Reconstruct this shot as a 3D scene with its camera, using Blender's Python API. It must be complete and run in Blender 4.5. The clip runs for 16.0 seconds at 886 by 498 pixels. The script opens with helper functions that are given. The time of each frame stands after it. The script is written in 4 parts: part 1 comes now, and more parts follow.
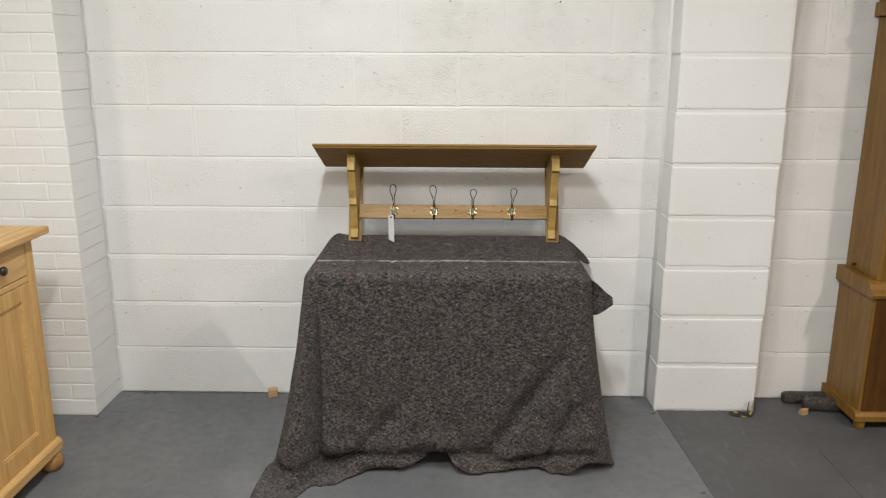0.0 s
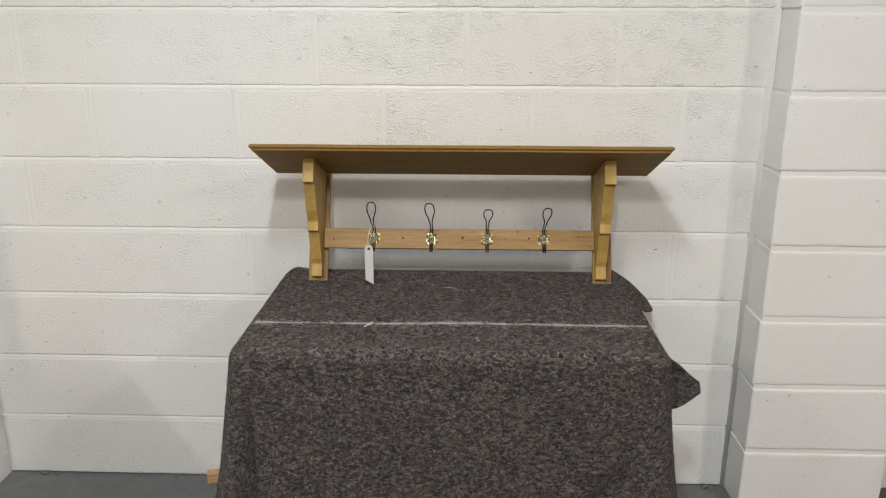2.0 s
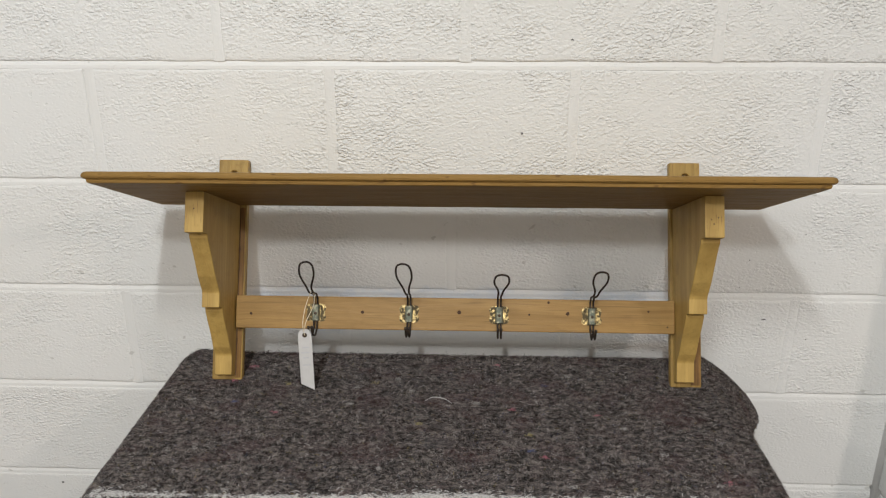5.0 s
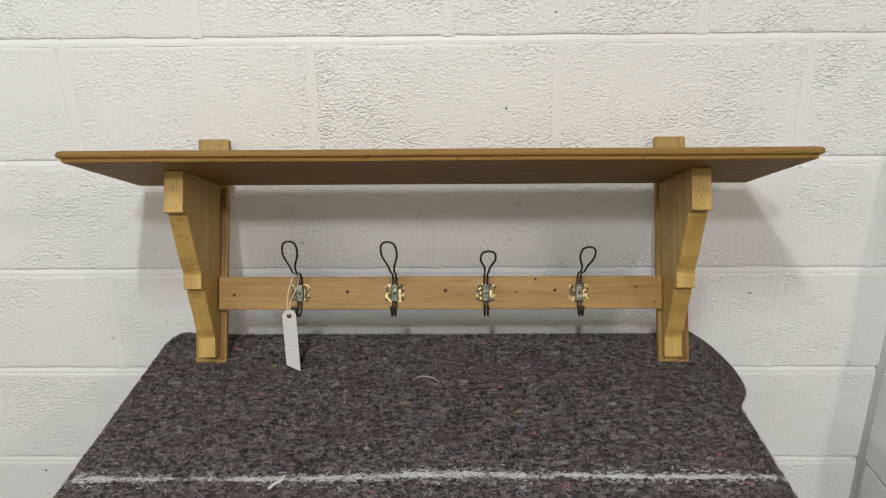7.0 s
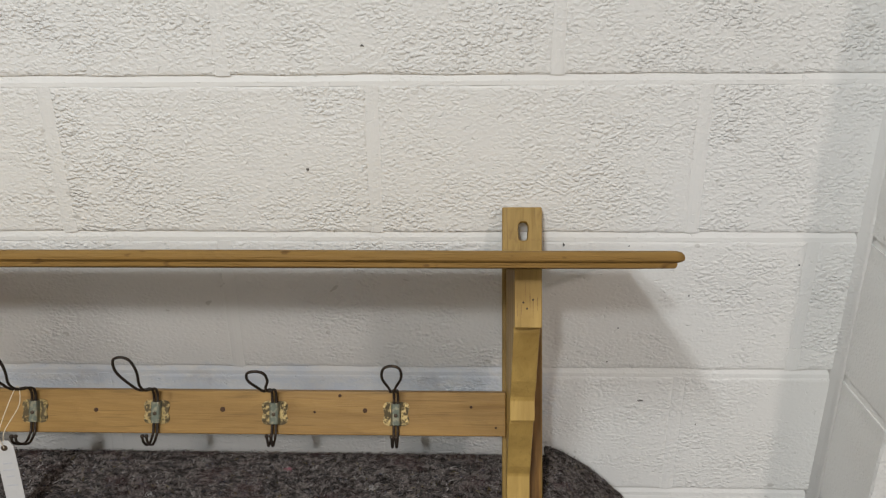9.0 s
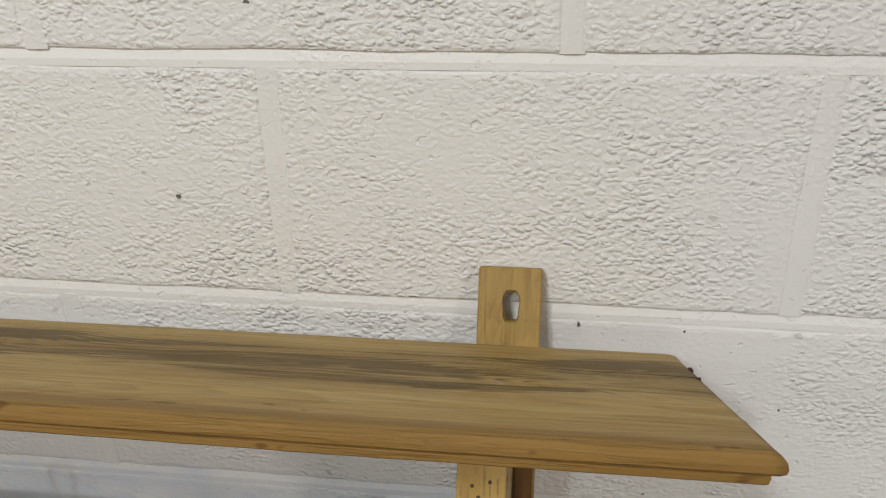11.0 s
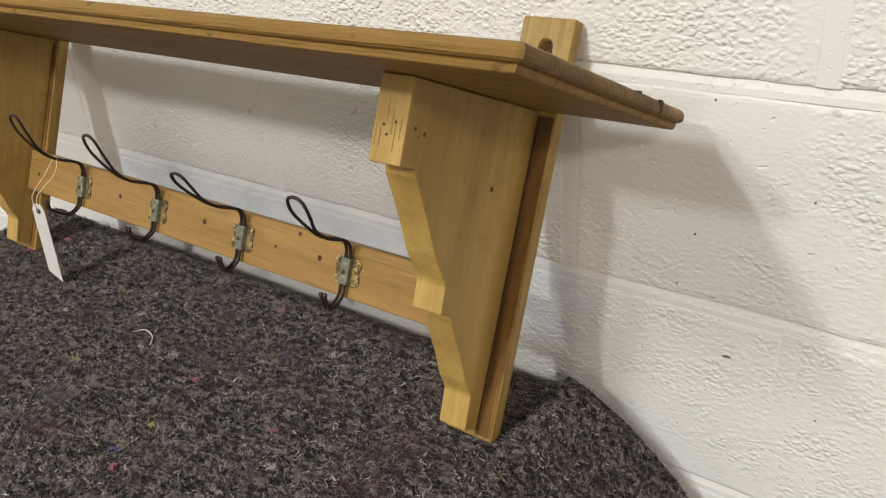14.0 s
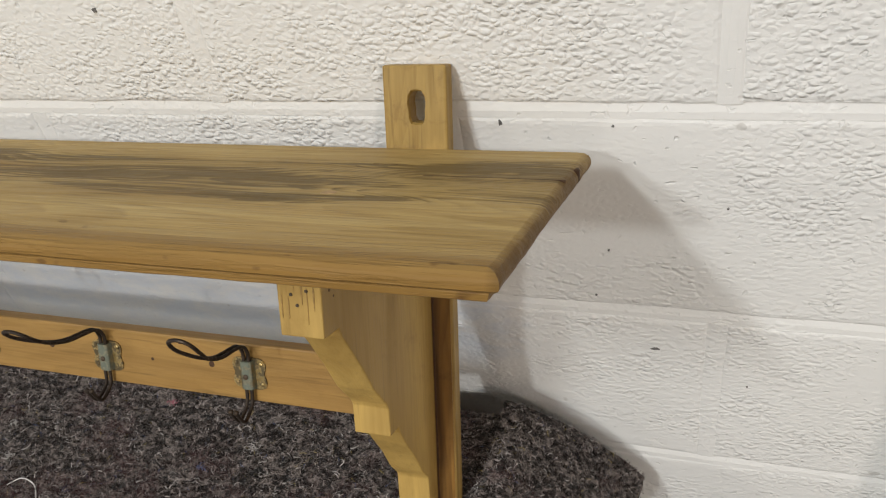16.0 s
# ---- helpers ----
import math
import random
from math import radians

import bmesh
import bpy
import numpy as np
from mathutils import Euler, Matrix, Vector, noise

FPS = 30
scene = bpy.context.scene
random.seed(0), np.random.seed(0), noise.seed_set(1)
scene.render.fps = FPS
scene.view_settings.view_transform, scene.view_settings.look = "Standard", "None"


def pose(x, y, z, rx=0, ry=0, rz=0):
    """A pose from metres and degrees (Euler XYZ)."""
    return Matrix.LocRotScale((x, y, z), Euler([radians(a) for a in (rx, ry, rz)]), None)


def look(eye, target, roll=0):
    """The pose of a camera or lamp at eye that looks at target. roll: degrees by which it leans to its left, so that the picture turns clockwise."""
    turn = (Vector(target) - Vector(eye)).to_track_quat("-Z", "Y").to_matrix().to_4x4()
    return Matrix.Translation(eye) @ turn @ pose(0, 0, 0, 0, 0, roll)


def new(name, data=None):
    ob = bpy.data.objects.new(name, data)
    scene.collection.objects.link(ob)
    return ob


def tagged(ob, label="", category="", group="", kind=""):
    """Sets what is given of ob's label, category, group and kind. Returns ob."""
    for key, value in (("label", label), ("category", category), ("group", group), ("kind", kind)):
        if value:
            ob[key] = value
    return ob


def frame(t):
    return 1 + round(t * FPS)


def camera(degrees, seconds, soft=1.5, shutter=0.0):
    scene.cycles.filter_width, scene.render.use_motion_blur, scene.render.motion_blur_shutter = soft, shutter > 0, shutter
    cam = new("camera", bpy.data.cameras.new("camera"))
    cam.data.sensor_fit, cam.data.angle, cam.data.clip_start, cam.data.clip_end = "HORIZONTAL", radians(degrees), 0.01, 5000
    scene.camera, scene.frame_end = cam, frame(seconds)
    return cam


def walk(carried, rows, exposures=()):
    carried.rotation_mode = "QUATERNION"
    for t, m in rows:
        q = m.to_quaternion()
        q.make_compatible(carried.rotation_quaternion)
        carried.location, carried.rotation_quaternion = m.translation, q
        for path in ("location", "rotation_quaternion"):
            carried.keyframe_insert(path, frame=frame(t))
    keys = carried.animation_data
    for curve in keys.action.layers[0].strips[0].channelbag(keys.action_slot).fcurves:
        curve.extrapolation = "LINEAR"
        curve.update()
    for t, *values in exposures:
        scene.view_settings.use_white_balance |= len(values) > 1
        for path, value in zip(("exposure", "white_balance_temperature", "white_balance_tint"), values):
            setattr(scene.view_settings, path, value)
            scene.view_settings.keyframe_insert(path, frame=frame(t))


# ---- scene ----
cam = camera(59.5, 16.0, soft=1.2)
PATH = [
    (0, (0.144, -0.029, 1.569), (0.111, 1.911, 1.085), 0.2),
    (0.5, (0.157, 0.22, 1.545), (0.086, 2.152, 1.033), 0.1),
    (1, (0.107, 0.494, 1.559), (0.039, 2.415, 1.007), 0.2),
    (1.5, (0.117, 0.749, 1.541), (0.049, 2.669, 0.985), 0.1),
    (2, (0.156, 1.015, 1.55), (0.094, 2.931, 0.98), 0.1),
    (2.5, (0.113, 1.265, 1.542), (0.051, 3.177, 0.957), 0.1),
    (3, (0.112, 1.467, 1.536), (0.044, 3.374, 0.936), 0.2),
    (3.5, (0.157, 1.67, 1.529), (0.079, 3.567, 0.901), 0.1),
    (3.7, (0.153, 1.74, 1.533), (0.074, 3.632, 0.89), -0.0),
    (5.8, (0.168, 1.96, 1.507), (0.107, 3.835, 0.813), -0.3),
    (6, (0.167, 1.962, 1.505), (0.114, 3.835, 0.805), -0.3),
    (6.5, (0.166, 1.96, 1.497), (0.121, 3.827, 0.782), -0.5),
    (7, (0.161, 1.955, 1.5), (0.128, 3.821, 0.78), -0.6),
    (7.5, (0.166, 1.97, 1.523), (0.141, 3.833, 0.795), -0.6),
    (8, (0.278, 2.026, 1.534), (0.252, 3.893, 0.818), -0.6),
    (8.5, (0.437, 2.126, 1.54), (0.39, 3.99, 0.816), -0.7),
    (9, (0.481, 2.334, 1.524), (0.417, 4.191, 0.785), -0.6),
    (9.5, (0.52, 2.523, 1.524), (0.413, 4.369, 0.762), -0.5),
    (9.7, (0.54, 2.588, 1.512), (0.412, 4.427, 0.737), -0.6),
    (11.8, (0.625, 2.807, 1.459), (0.128, 4.535, 0.582), -1.3),
    (12, (0.673, 2.821, 1.449), (0.053, 4.512, 0.578), -1.6),
    (12.5, (0.76, 2.789, 1.439), (-0.095, 4.391, 0.601), -1.6),
    (13, (0.824, 2.705, 1.438), (-0.165, 4.231, 0.604), -1.7),
    (13.5, (0.869, 2.696, 1.399), (-0.181, 4.159, 0.529), -2.4),
    (14, (0.913, 2.71, 1.321), (-0.158, 4.129, 0.404), -3.7),
    (14.5, (0.923, 2.717, 1.319), (-0.151, 4.101, 0.353), -5.6),
    (15, (0.914, 2.724, 1.425), (-0.122, 4.12, 0.437), -8.1),
    (15.5, (0.87, 2.728, 1.478), (0.038, 4.176, 0.377), -11.3),
    (16, (0.784, 2.832, 1.453), (0.166, 4.259, 0.196), -11.5),
]
walk(cam, [(t, look(eye, target, roll)) for t, eye, target, roll in PATH],
     exposures=[(0, -0.12, 6430, 10), (2, -0.22, 6400, 10), (3.5, -0.24, 6380, 10), (7, -0.18, 6330, 10), (9, -0.38, 6300, 10), (12.5, -0.43, 6470, 10), (13.5, -0.20, 6500, 10), (14.5, 0.20, 6700, 10), (15, 0.0, 6450, 10), (16, -0.10, 6450, 10)])

# ---------------- light ----------------
world = bpy.data.worlds.new("world")
world.use_nodes = True
world.node_tree.nodes["Background"].inputs["Color"].default_value = (0.9, 0.95, 1.0, 1)
world.node_tree.nodes["Background"].inputs["Strength"].default_value = 0.02
scene.world = world


def tube_lamp(x, y, z, long, wide, watts, colour, turn=0.0):
    data = bpy.data.lights.new("tube_light", "AREA")
    data.shape, data.size, data.size_y = "RECTANGLE", long, wide
    data.energy, data.color = watts, colour
    lamp = new("tube_light", data)
    lamp.matrix_world = pose(x, y, z, 0, 0, turn)
    return lamp


WARM = (1.0, 0.905, 0.785)
PINK = (1.0, 0.872, 0.775)
CREAM = (1.0, 0.945, 0.870)
COOL = (0.950, 0.990, 0.990)
tube_lamp(-0.15, 1.40, 3.05, 0.6, 0.08, 49, COOL, 90)
tube_lamp(-0.12, 0.25, 3.05, 0.3, 0.10, 62, COOL, 90)
tube_lamp(2.80, 0.40, 3.05, 0.5, 0.10, 67, PINK, 90)
tube_lamp(-2.80, 0.20, 3.05, 1.2, 0.10, 56, CREAM, 90)
tube_lamp(0.60, -2.40, 3.05, 1.2, 0.10, 59, WARM, 90)

# ---------------- material tools ----------------


class Nodes:
    """A small builder of procedural materials."""

    def __init__(self, name, rough=0.6, metal=0.0):
        self.mat = bpy.data.materials.new(name)
        self.mat.use_nodes = True
        self.tree = self.mat.node_tree
        self.bsdf = self.tree.nodes["Principled BSDF"]
        self.bsdf.inputs["Roughness"].default_value = rough
        self.bsdf.inputs["Metallic"].default_value = metal

    def add(self, kind, **values):
        node = self.tree.nodes.new(kind)
        for key, value in values.items():
            node.inputs[key.replace("_", " ")].default_value = value
        return node

    def link(self, a, b):
        self.tree.links.new(a, b)

    def coords(self, which="world", scale=(1, 1, 1)):
        if which == "world":
            out = self.add("ShaderNodeNewGeometry").outputs["Position"]
        else:
            out = self.add("ShaderNodeTexCoord").outputs["Object"]
        mapping = self.add("ShaderNodeMapping")
        mapping.inputs["Scale"].default_value = scale
        self.link(out, mapping.inputs["Vector"])
        return mapping.outputs["Vector"]

    def noise(self, vec, scale, detail=3.0, rough=0.55, distort=0.0):
        node = self.add("ShaderNodeTexNoise", Scale=scale, Detail=detail, Roughness=rough, Distortion=distort)
        self.link(vec, node.inputs["Vector"])
        return node.outputs["Fac"]

    def ramp(self, fac, stops):
        node = self.add("ShaderNodeValToRGB")
        ramp = node.color_ramp
        while len(ramp.elements) < len(stops):
            ramp.elements.new(0.5)
        for element, (at, colour) in zip(ramp.elements, stops):
            element.position = at
            element.color = (*colour, 1) if len(colour) == 3 else colour
        self.link(fac, node.inputs["Fac"])
        return node.outputs["Color"]

    def grey(self, fac, low, high, a=0.0, b=1.0, soft=False):
        node = self.add("ShaderNodeMapRange")
        if soft:
            node.interpolation_type = "SMOOTHSTEP"
        for key, value in (("From Min", low), ("From Max", high), ("To Min", a), ("To Max", b)):
            node.inputs[key].default_value = value
        self.link(fac, node.inputs["Value"])
        return node.outputs["Result"]

    def mix(self, fac, a, b, mode="MIX"):
        node = self.tree.nodes.new("ShaderNodeMix")
        node.data_type, node.blend_type = "RGBA", mode
        for socket, value in ((node.inputs[0], fac), (node.inputs[6], a), (node.inputs[7], b)):
            if isinstance(value, (int, float)):
                socket.default_value = value
            elif isinstance(value, tuple):
                socket.default_value = (*value, 1)
            else:
                self.link(value, socket)
        return node.outputs[2]

    def maths(self, op, a, b=0.0):
        node = self.tree.nodes.new("ShaderNodeMath")
        node.operation = op
        for socket, value in ((node.inputs[0], a), (node.inputs[1], b)):
            if isinstance(value, (int, float)):
                socket.default_value = value
            else:
                self.link(value, socket)
        return node.outputs[0]

    def bump(self, height, distance, strength=1.0, before=None):
        node = self.add("ShaderNodeBump", Strength=strength, Distance=distance)
        self.link(height, node.inputs["Height"])
        if before is not None:
            self.link(before, node.inputs["Normal"])
        return node.outputs["Normal"]

    def finish(self, colour=None, normal=None, rough=None, metal=None):
        for value, key in ((colour, "Base Color"), (normal, "Normal"), (rough, "Roughness"), (metal, "Metallic")):
            if value is None:
                continue
            if isinstance(value, tuple):
                self.bsdf.inputs[key].default_value = (*value, 1)
            else:
                self.link(value, self.bsdf.inputs[key])
        return self.mat


def painted_block(name, pits=1.0, tone=(0.80, 0.79, 0.77), cover=0.0):
    """Thick white emulsion over coarse concrete block: flat skin broken by crevices and pin holes."""
    n = Nodes(name, 0.45)
    p = n.coords("world", (0.80, 1.0, 1.15))
    each = n.add("ShaderNodeObjectInfo").outputs["Random"]
    warp = n.tree.nodes.new("ShaderNodeVectorMath")
    warp.operation = "MULTIPLY_ADD"
    swirl = n.add("ShaderNodeTexNoise", Scale=90.0, Detail=2.0)
    n.link(p, swirl.inputs["Vector"])
    n.link(swirl.outputs["Color"], warp.inputs[0])
    warp.inputs[1].default_value = (0.008, 0.008, 0.008)
    n.link(p, warp.inputs[2])
    cells = n.tree.nodes.new("ShaderNodeTexVoronoi")
    cells.feature = "SMOOTH_F1"
    cells.inputs["Scale"].default_value = 190.0
    cells.inputs["Smoothness"].default_value = 0.30
    n.link(warp.outputs[0], cells.inputs["Vector"])
    grit = n.noise(p, 300, 2, 0.5)
    lumps = n.noise(p, 140, 2, 0.5)
    holes = n.noise(n.coords("world", (0.85, 1.0, 1.1)), 120, 2, 0.5, 0.3)
    patches = n.noise(p, 6.0, 3, 0.6)
    cloud = n.noise(n.coords(), 1.3, 3, 0.6)
    # the paint bridges most of the face in some places and little in others
    bare = n.maths("ADD", n.grey(patches, 0.36, 0.62, 0.42, 1.0, True), n.grey(each, 0.0, 1.0, -0.14, 0.08))
    bare = n.maths("MAXIMUM", n.maths("SUBTRACT", bare, cover), 0.12)
    height = n.maths("SUBTRACT", n.maths("MULTIPLY", lumps, 1.15), n.grey(cells.outputs["Distance"], 0.12, 0.75, 0.0, 1.0, True))
    uneven = n.grey(n.noise(p, 27, 2, 0.5), 0.35, 0.65, 0.45, 1.30)
    height = n.maths("MULTIPLY", n.maths("ADD", n.maths("MULTIPLY", height, uneven), n.maths("MULTIPLY", grit, 0.18)), bare)
    height = n.maths("SUBTRACT", height, n.maths("MULTIPLY", n.grey(holes, 0.350, 0.25, 0.0, 1.0, True), 0.55))
    dirty = tuple(c * f for c, f in zip(tone, (0.95, 0.94, 0.92)))
    colour = n.mix(n.grey(cloud, 0.35, 0.7), tone, dirty)
    # ragged pale blue-grey smears low behind the rack
    place = n.add("ShaderNodeSeparateXYZ")
    n.link(n.coords(), place.inputs[0])
    ragged = n.maths("MULTIPLY", n.maths("SUBTRACT", n.noise(n.coords("world", (1, 1, 2)), 16, 4, 0.65), 0.5), 0.10)
    over = n.maths("ADD", place.outputs["Z"], n.maths("MULTIPLY", ragged, 0.5))
    smear = n.maths("MULTIPLY", n.grey(over, 0.912, 0.900), n.grey(over, 0.790, 0.830))
    across = n.maths("ADD", place.outputs["X"], ragged)
    smear = n.maths("MULTIPLY", smear, n.maths("MULTIPLY", n.grey(across, -0.34, -0.27), n.grey(across, 0.625, 0.585)))
    colour = n.mix(n.maths("MULTIPLY", smear, n.grey(n.noise(n.coords("world", (0.5, 1, 1)), 34, 4, 0.7), 0.38, 0.58, 0.25, 0.80)), colour, (0.63, 0.67, 0.735))
    pit = n.maths("MULTIPLY", n.grey(n.noise(p, 48, 1, 0.4), 0.775, 0.80), 0.4)
    colour = n.mix(pit, colour, (0.36, 0.33, 0.29))
    return n.finish(colour, n.bump(height, 0.0020 * pits, 0.80), n.grey(grit, 0.3, 0.7, 0.40, 0.58))


def growth_rings(n, along, count, warp, seed=0.0):
    """Wandering growth lines along one axis of the object: 0 between them, 1 on the dark late wood."""
    place = n.add("ShaderNodeSeparateXYZ")
    n.link(n.coords("object"), place.inputs[0])
    slow, quick = [1.0, 1.0, 1.0], [1.0, 1.0, 1.0]
    slow[along], quick[along] = 0.30, 0.10
    one, two = [c for k, c in enumerate("XYZ") if k != along]
    across = n.maths("ADD", place.outputs[one], n.maths("MULTIPLY", place.outputs[two], 0.8))
    roam = n.noise(n.coords("object", tuple(slow)), 6.0 + seed, 2, 0.5, 0.6)
    shake = n.noise(n.coords("object", tuple(quick)), 60.0 + seed, 3, 0.6)
    turn = n.maths("ADD", n.maths("MULTIPLY", across, count), n.maths("MULTIPLY", roam, warp))
    turn = n.maths("ADD", turn, n.maths("MULTIPLY", shake, 0.9))
    saw = n.maths("FRACT", turn)
    return n.maths("MULTIPLY", n.grey(saw, 0.25, 0.92), n.grey(saw, 1.0, 0.93))


def pine(name, light, dark, streak, along=0, rings=1.0, rough=0.48, streaks=0.5, spots=0.25, pores=0.30, lines=0.35, count=95.0):
    """Waxed old pine: grain runs along the given axis of the object."""
    n = Nodes(name, rough)
    n.bsdf.inputs["Specular IOR Level"].default_value = 0.32
    stretch = [1.0, 1.0, 1.0]
    stretch[along] = 0.055
    p = n.coords("object", tuple(stretch))
    slow = list(stretch)
    slow[along] = 0.16
    flame = n.noise(n.coords("object", tuple(slow)), 22 * rings, 4, 0.6, 1.6)
    grain = n.noise(p, 75 * rings, 5, 0.65, 0.8)
    broad = n.noise(p, 15 * rings, 3, 0.55, 1.4)
    fibre = n.noise(p, 480, 2, 0.6)
    rounds = n.coords("object")
    cloud = n.noise(rounds, 7, 4, 0.65)
    grime = n.noise(rounds, 26, 5, 0.70, 0.6)
    bright = tuple(min(1, c * 1.22) for c in light)
    colour = n.ramp(grain, [(0.33, dark), (0.47, light), (0.68, bright)])
    colour = n.mix(n.maths("MULTIPLY", growth_rings(n, along, count, 14.0), lines), colour, tuple(c * 0.72 for c in dark))
    colour = n.mix(n.maths("MULTIPLY", n.grey(flame, 0.50, 0.64), 0.30), colour, dark)
    colour = n.mix(n.maths("MULTIPLY", n.grey(broad, 0.50, 0.62), streaks), colour, streak)
    colour = n.mix(n.maths("MULTIPLY", n.grey(cloud, 0.5, 0.72), spots), colour, dark)
    colour = n.mix(n.maths("MULTIPLY", n.grey(grime, 0.54, 0.70), spots * 1.3), colour, streak)
    colour = n.mix(n.maths("MULTIPLY", n.grey(fibre, 0.45, 0.75), 0.35), colour, dark)
    thin = list(stretch)
    thin[along] = 0.05
    pore = n.noise(n.coords("object", tuple(thin)), 260, 2, 0.5, 0.4)
    colour = n.mix(n.maths("MULTIPLY", n.grey(pore, 0.60, 0.68), pores), colour, tuple(c * 0.45 for c in dark))
    height = n.maths("ADD", n.maths("MULTIPLY", grain, 0.7), n.maths("MULTIPLY", fibre, 0.5))
    height = n.maths("ADD", height, n.maths("MULTIPLY", grime, 0.5))
    return n.finish(colour, n.bump(height, 0.0008, 0.7), n.grey(grain, 0.3, 0.7, rough + 0.1, rough - 0.08))


def shelf_pine(name):
    """The shelf's board: golden pine, worn pale in front, with long ragged olive stains in its back half."""
    n = Nodes(name, 0.46)
    n.bsdf.inputs["Specular IOR Level"].default_value = 0.16
    place = n.add("ShaderNodeSeparateXYZ")
    n.link(n.coords("object"), place.inputs[0])
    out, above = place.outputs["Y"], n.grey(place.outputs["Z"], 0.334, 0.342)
    grain = n.noise(n.coords("object", (0.07, 1.0, 1.0)), 80, 5, 0.66, 1.2)
    fibre = n.noise(n.coords("object", (0.035, 1.0, 1.0)), 330, 3, 0.6, 0.3)
    cloud = n.noise(n.coords("object", (0.35, 1.0, 1.0)), 14, 4, 0.65)
    rings = growth_rings(n, 0, 105.0, 26.0, 1.5)
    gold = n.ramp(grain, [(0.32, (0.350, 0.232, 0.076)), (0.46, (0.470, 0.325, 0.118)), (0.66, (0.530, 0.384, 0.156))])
    # underside and lower edge: shade put into the colour as a darker brown
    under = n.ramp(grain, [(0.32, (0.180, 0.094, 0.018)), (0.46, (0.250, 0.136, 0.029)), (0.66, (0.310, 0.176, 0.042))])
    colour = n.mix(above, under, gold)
    # warmer, browner wood towards the front lip
    front = n.grey(n.maths("ADD", out, n.maths("MULTIPLY", cloud, 0.06)), -0.255, -0.195, 1.0, 0.0)
    colour = n.mix(n.maths("MULTIPLY", front, 0.50), colour, (0.330, 0.200, 0.062))
    colour = n.mix(n.maths("MULTIPLY", rings, 0.22), colour, (0.175, 0.098, 0.028))
    lip = n.grey(n.maths("ADD", out, n.maths("MULTIPLY", cloud, 0.020)), -0.268, -0.258, 1.0, 0.0)
    colour = n.mix(n.maths("MULTIPLY", lip, 0.66), colour, (0.215, 0.118, 0.031))
    # ragged stains that follow the grain
    wander = n.noise(n.coords("object", (1.6, 0.0, 0.0)), 2.2, 2, 0.5)
    mid = n.maths("ADD", n.maths("ADD", out, 0.118), n.maths("MULTIPLY", n.maths("SUBTRACT", wander, 0.5), 0.14))
    zone = n.grey(n.maths("ABSOLUTE", mid), 0.095, 0.045)
    colour = n.mix(n.maths("MULTIPLY", n.maths("MULTIPLY", zone, above), n.grey(cloud, 0.35, 0.60, 0.20, 0.62)), colour, (0.225, 0.146, 0.042))
    blot = n.noise(n.coords("object", (0.13, 1.0, 1.0)), 24, 5, 0.66, 0.7)
    blot = n.maths("ADD", blot, n.maths("MULTIPLY", n.maths("SUBTRACT", fibre, 0.5), 0.13))
    blot = n.maths("ADD", blot, n.maths("MULTIPLY", n.maths("SUBTRACT", rings, 0.4), 0.07))
    edge = n.maths("SUBTRACT", blot, n.maths("SUBTRACT", 0.69, n.maths("MULTIPLY", zone, 0.240)))
    stain = n.maths("MULTIPLY", n.grey(edge, 0.0, 0.075), above)
    colour = n.mix(n.maths("MULTIPLY", stain, 0.76), colour, (0.094, 0.058, 0.016))
    colour = n.mix(n.maths("MULTIPLY", n.grey(fibre, 0.52, 0.66), 0.18), colour, (0.130, 0.074, 0.020))
    colour = n.mix(n.maths("MULTIPLY", n.grey(cloud, 0.52, 0.72), 0.28), colour, (0.30, 0.165, 0.042))
    speck = n.noise(n.coords("object", (0.45, 1.0, 1.0)), 90, 2, 0.5)
    colour = n.mix(n.maths("MULTIPLY", n.maths("MULTIPLY", n.grey(speck, 0.66, 0.72), front), 0.75), colour, (0.105, 0.050, 0.014))
    ends = n.grey(n.maths("ABSOLUTE", n.maths("SUBTRACT", place.outputs["X"], 0.134)), 0.5615, 0.5670)
    colour = n.mix(n.maths("MULTIPLY", ends, n.grey(cloud, 0.30, 0.55, 0.35, 0.90)), colour, (0.150, 0.084, 0.025))
    height = n.maths("SUBTRACT", n.maths("MULTIPLY", grain, 0.6), n.grey(fibre, 0.50, 0.64))
    height = n.maths("SUBTRACT", height, n.maths("MULTIPLY", rings, 0.5))
    return n.finish(colour, n.bump(height, 0.0008, 0.7), n.grey(grain, 0.3, 0.7, 0.62, 0.48))


def plain(name, colour, rough=0.6, metal=0.0, vary=0.15, scale=40, relief=0.0004):
    n = Nodes(name, rough, metal)
    p = n.coords("object")
    a, b = n.noise(p, scale, 3), n.noise(p, scale * 0.15, 2)
    low = tuple(c * (1 - vary) for c in colour)
    high = tuple(min(1, c * (1 + vary)) for c in colour)
    shade = n.mix(n.grey(a, 0.3, 0.7), low, high)
    shade = n.mix(n.maths("MULTIPLY", n.grey(b, 0.4, 0.7), 0.5), shade, low)
    return n.finish(shade, n.bump(a, relief, 0.5))


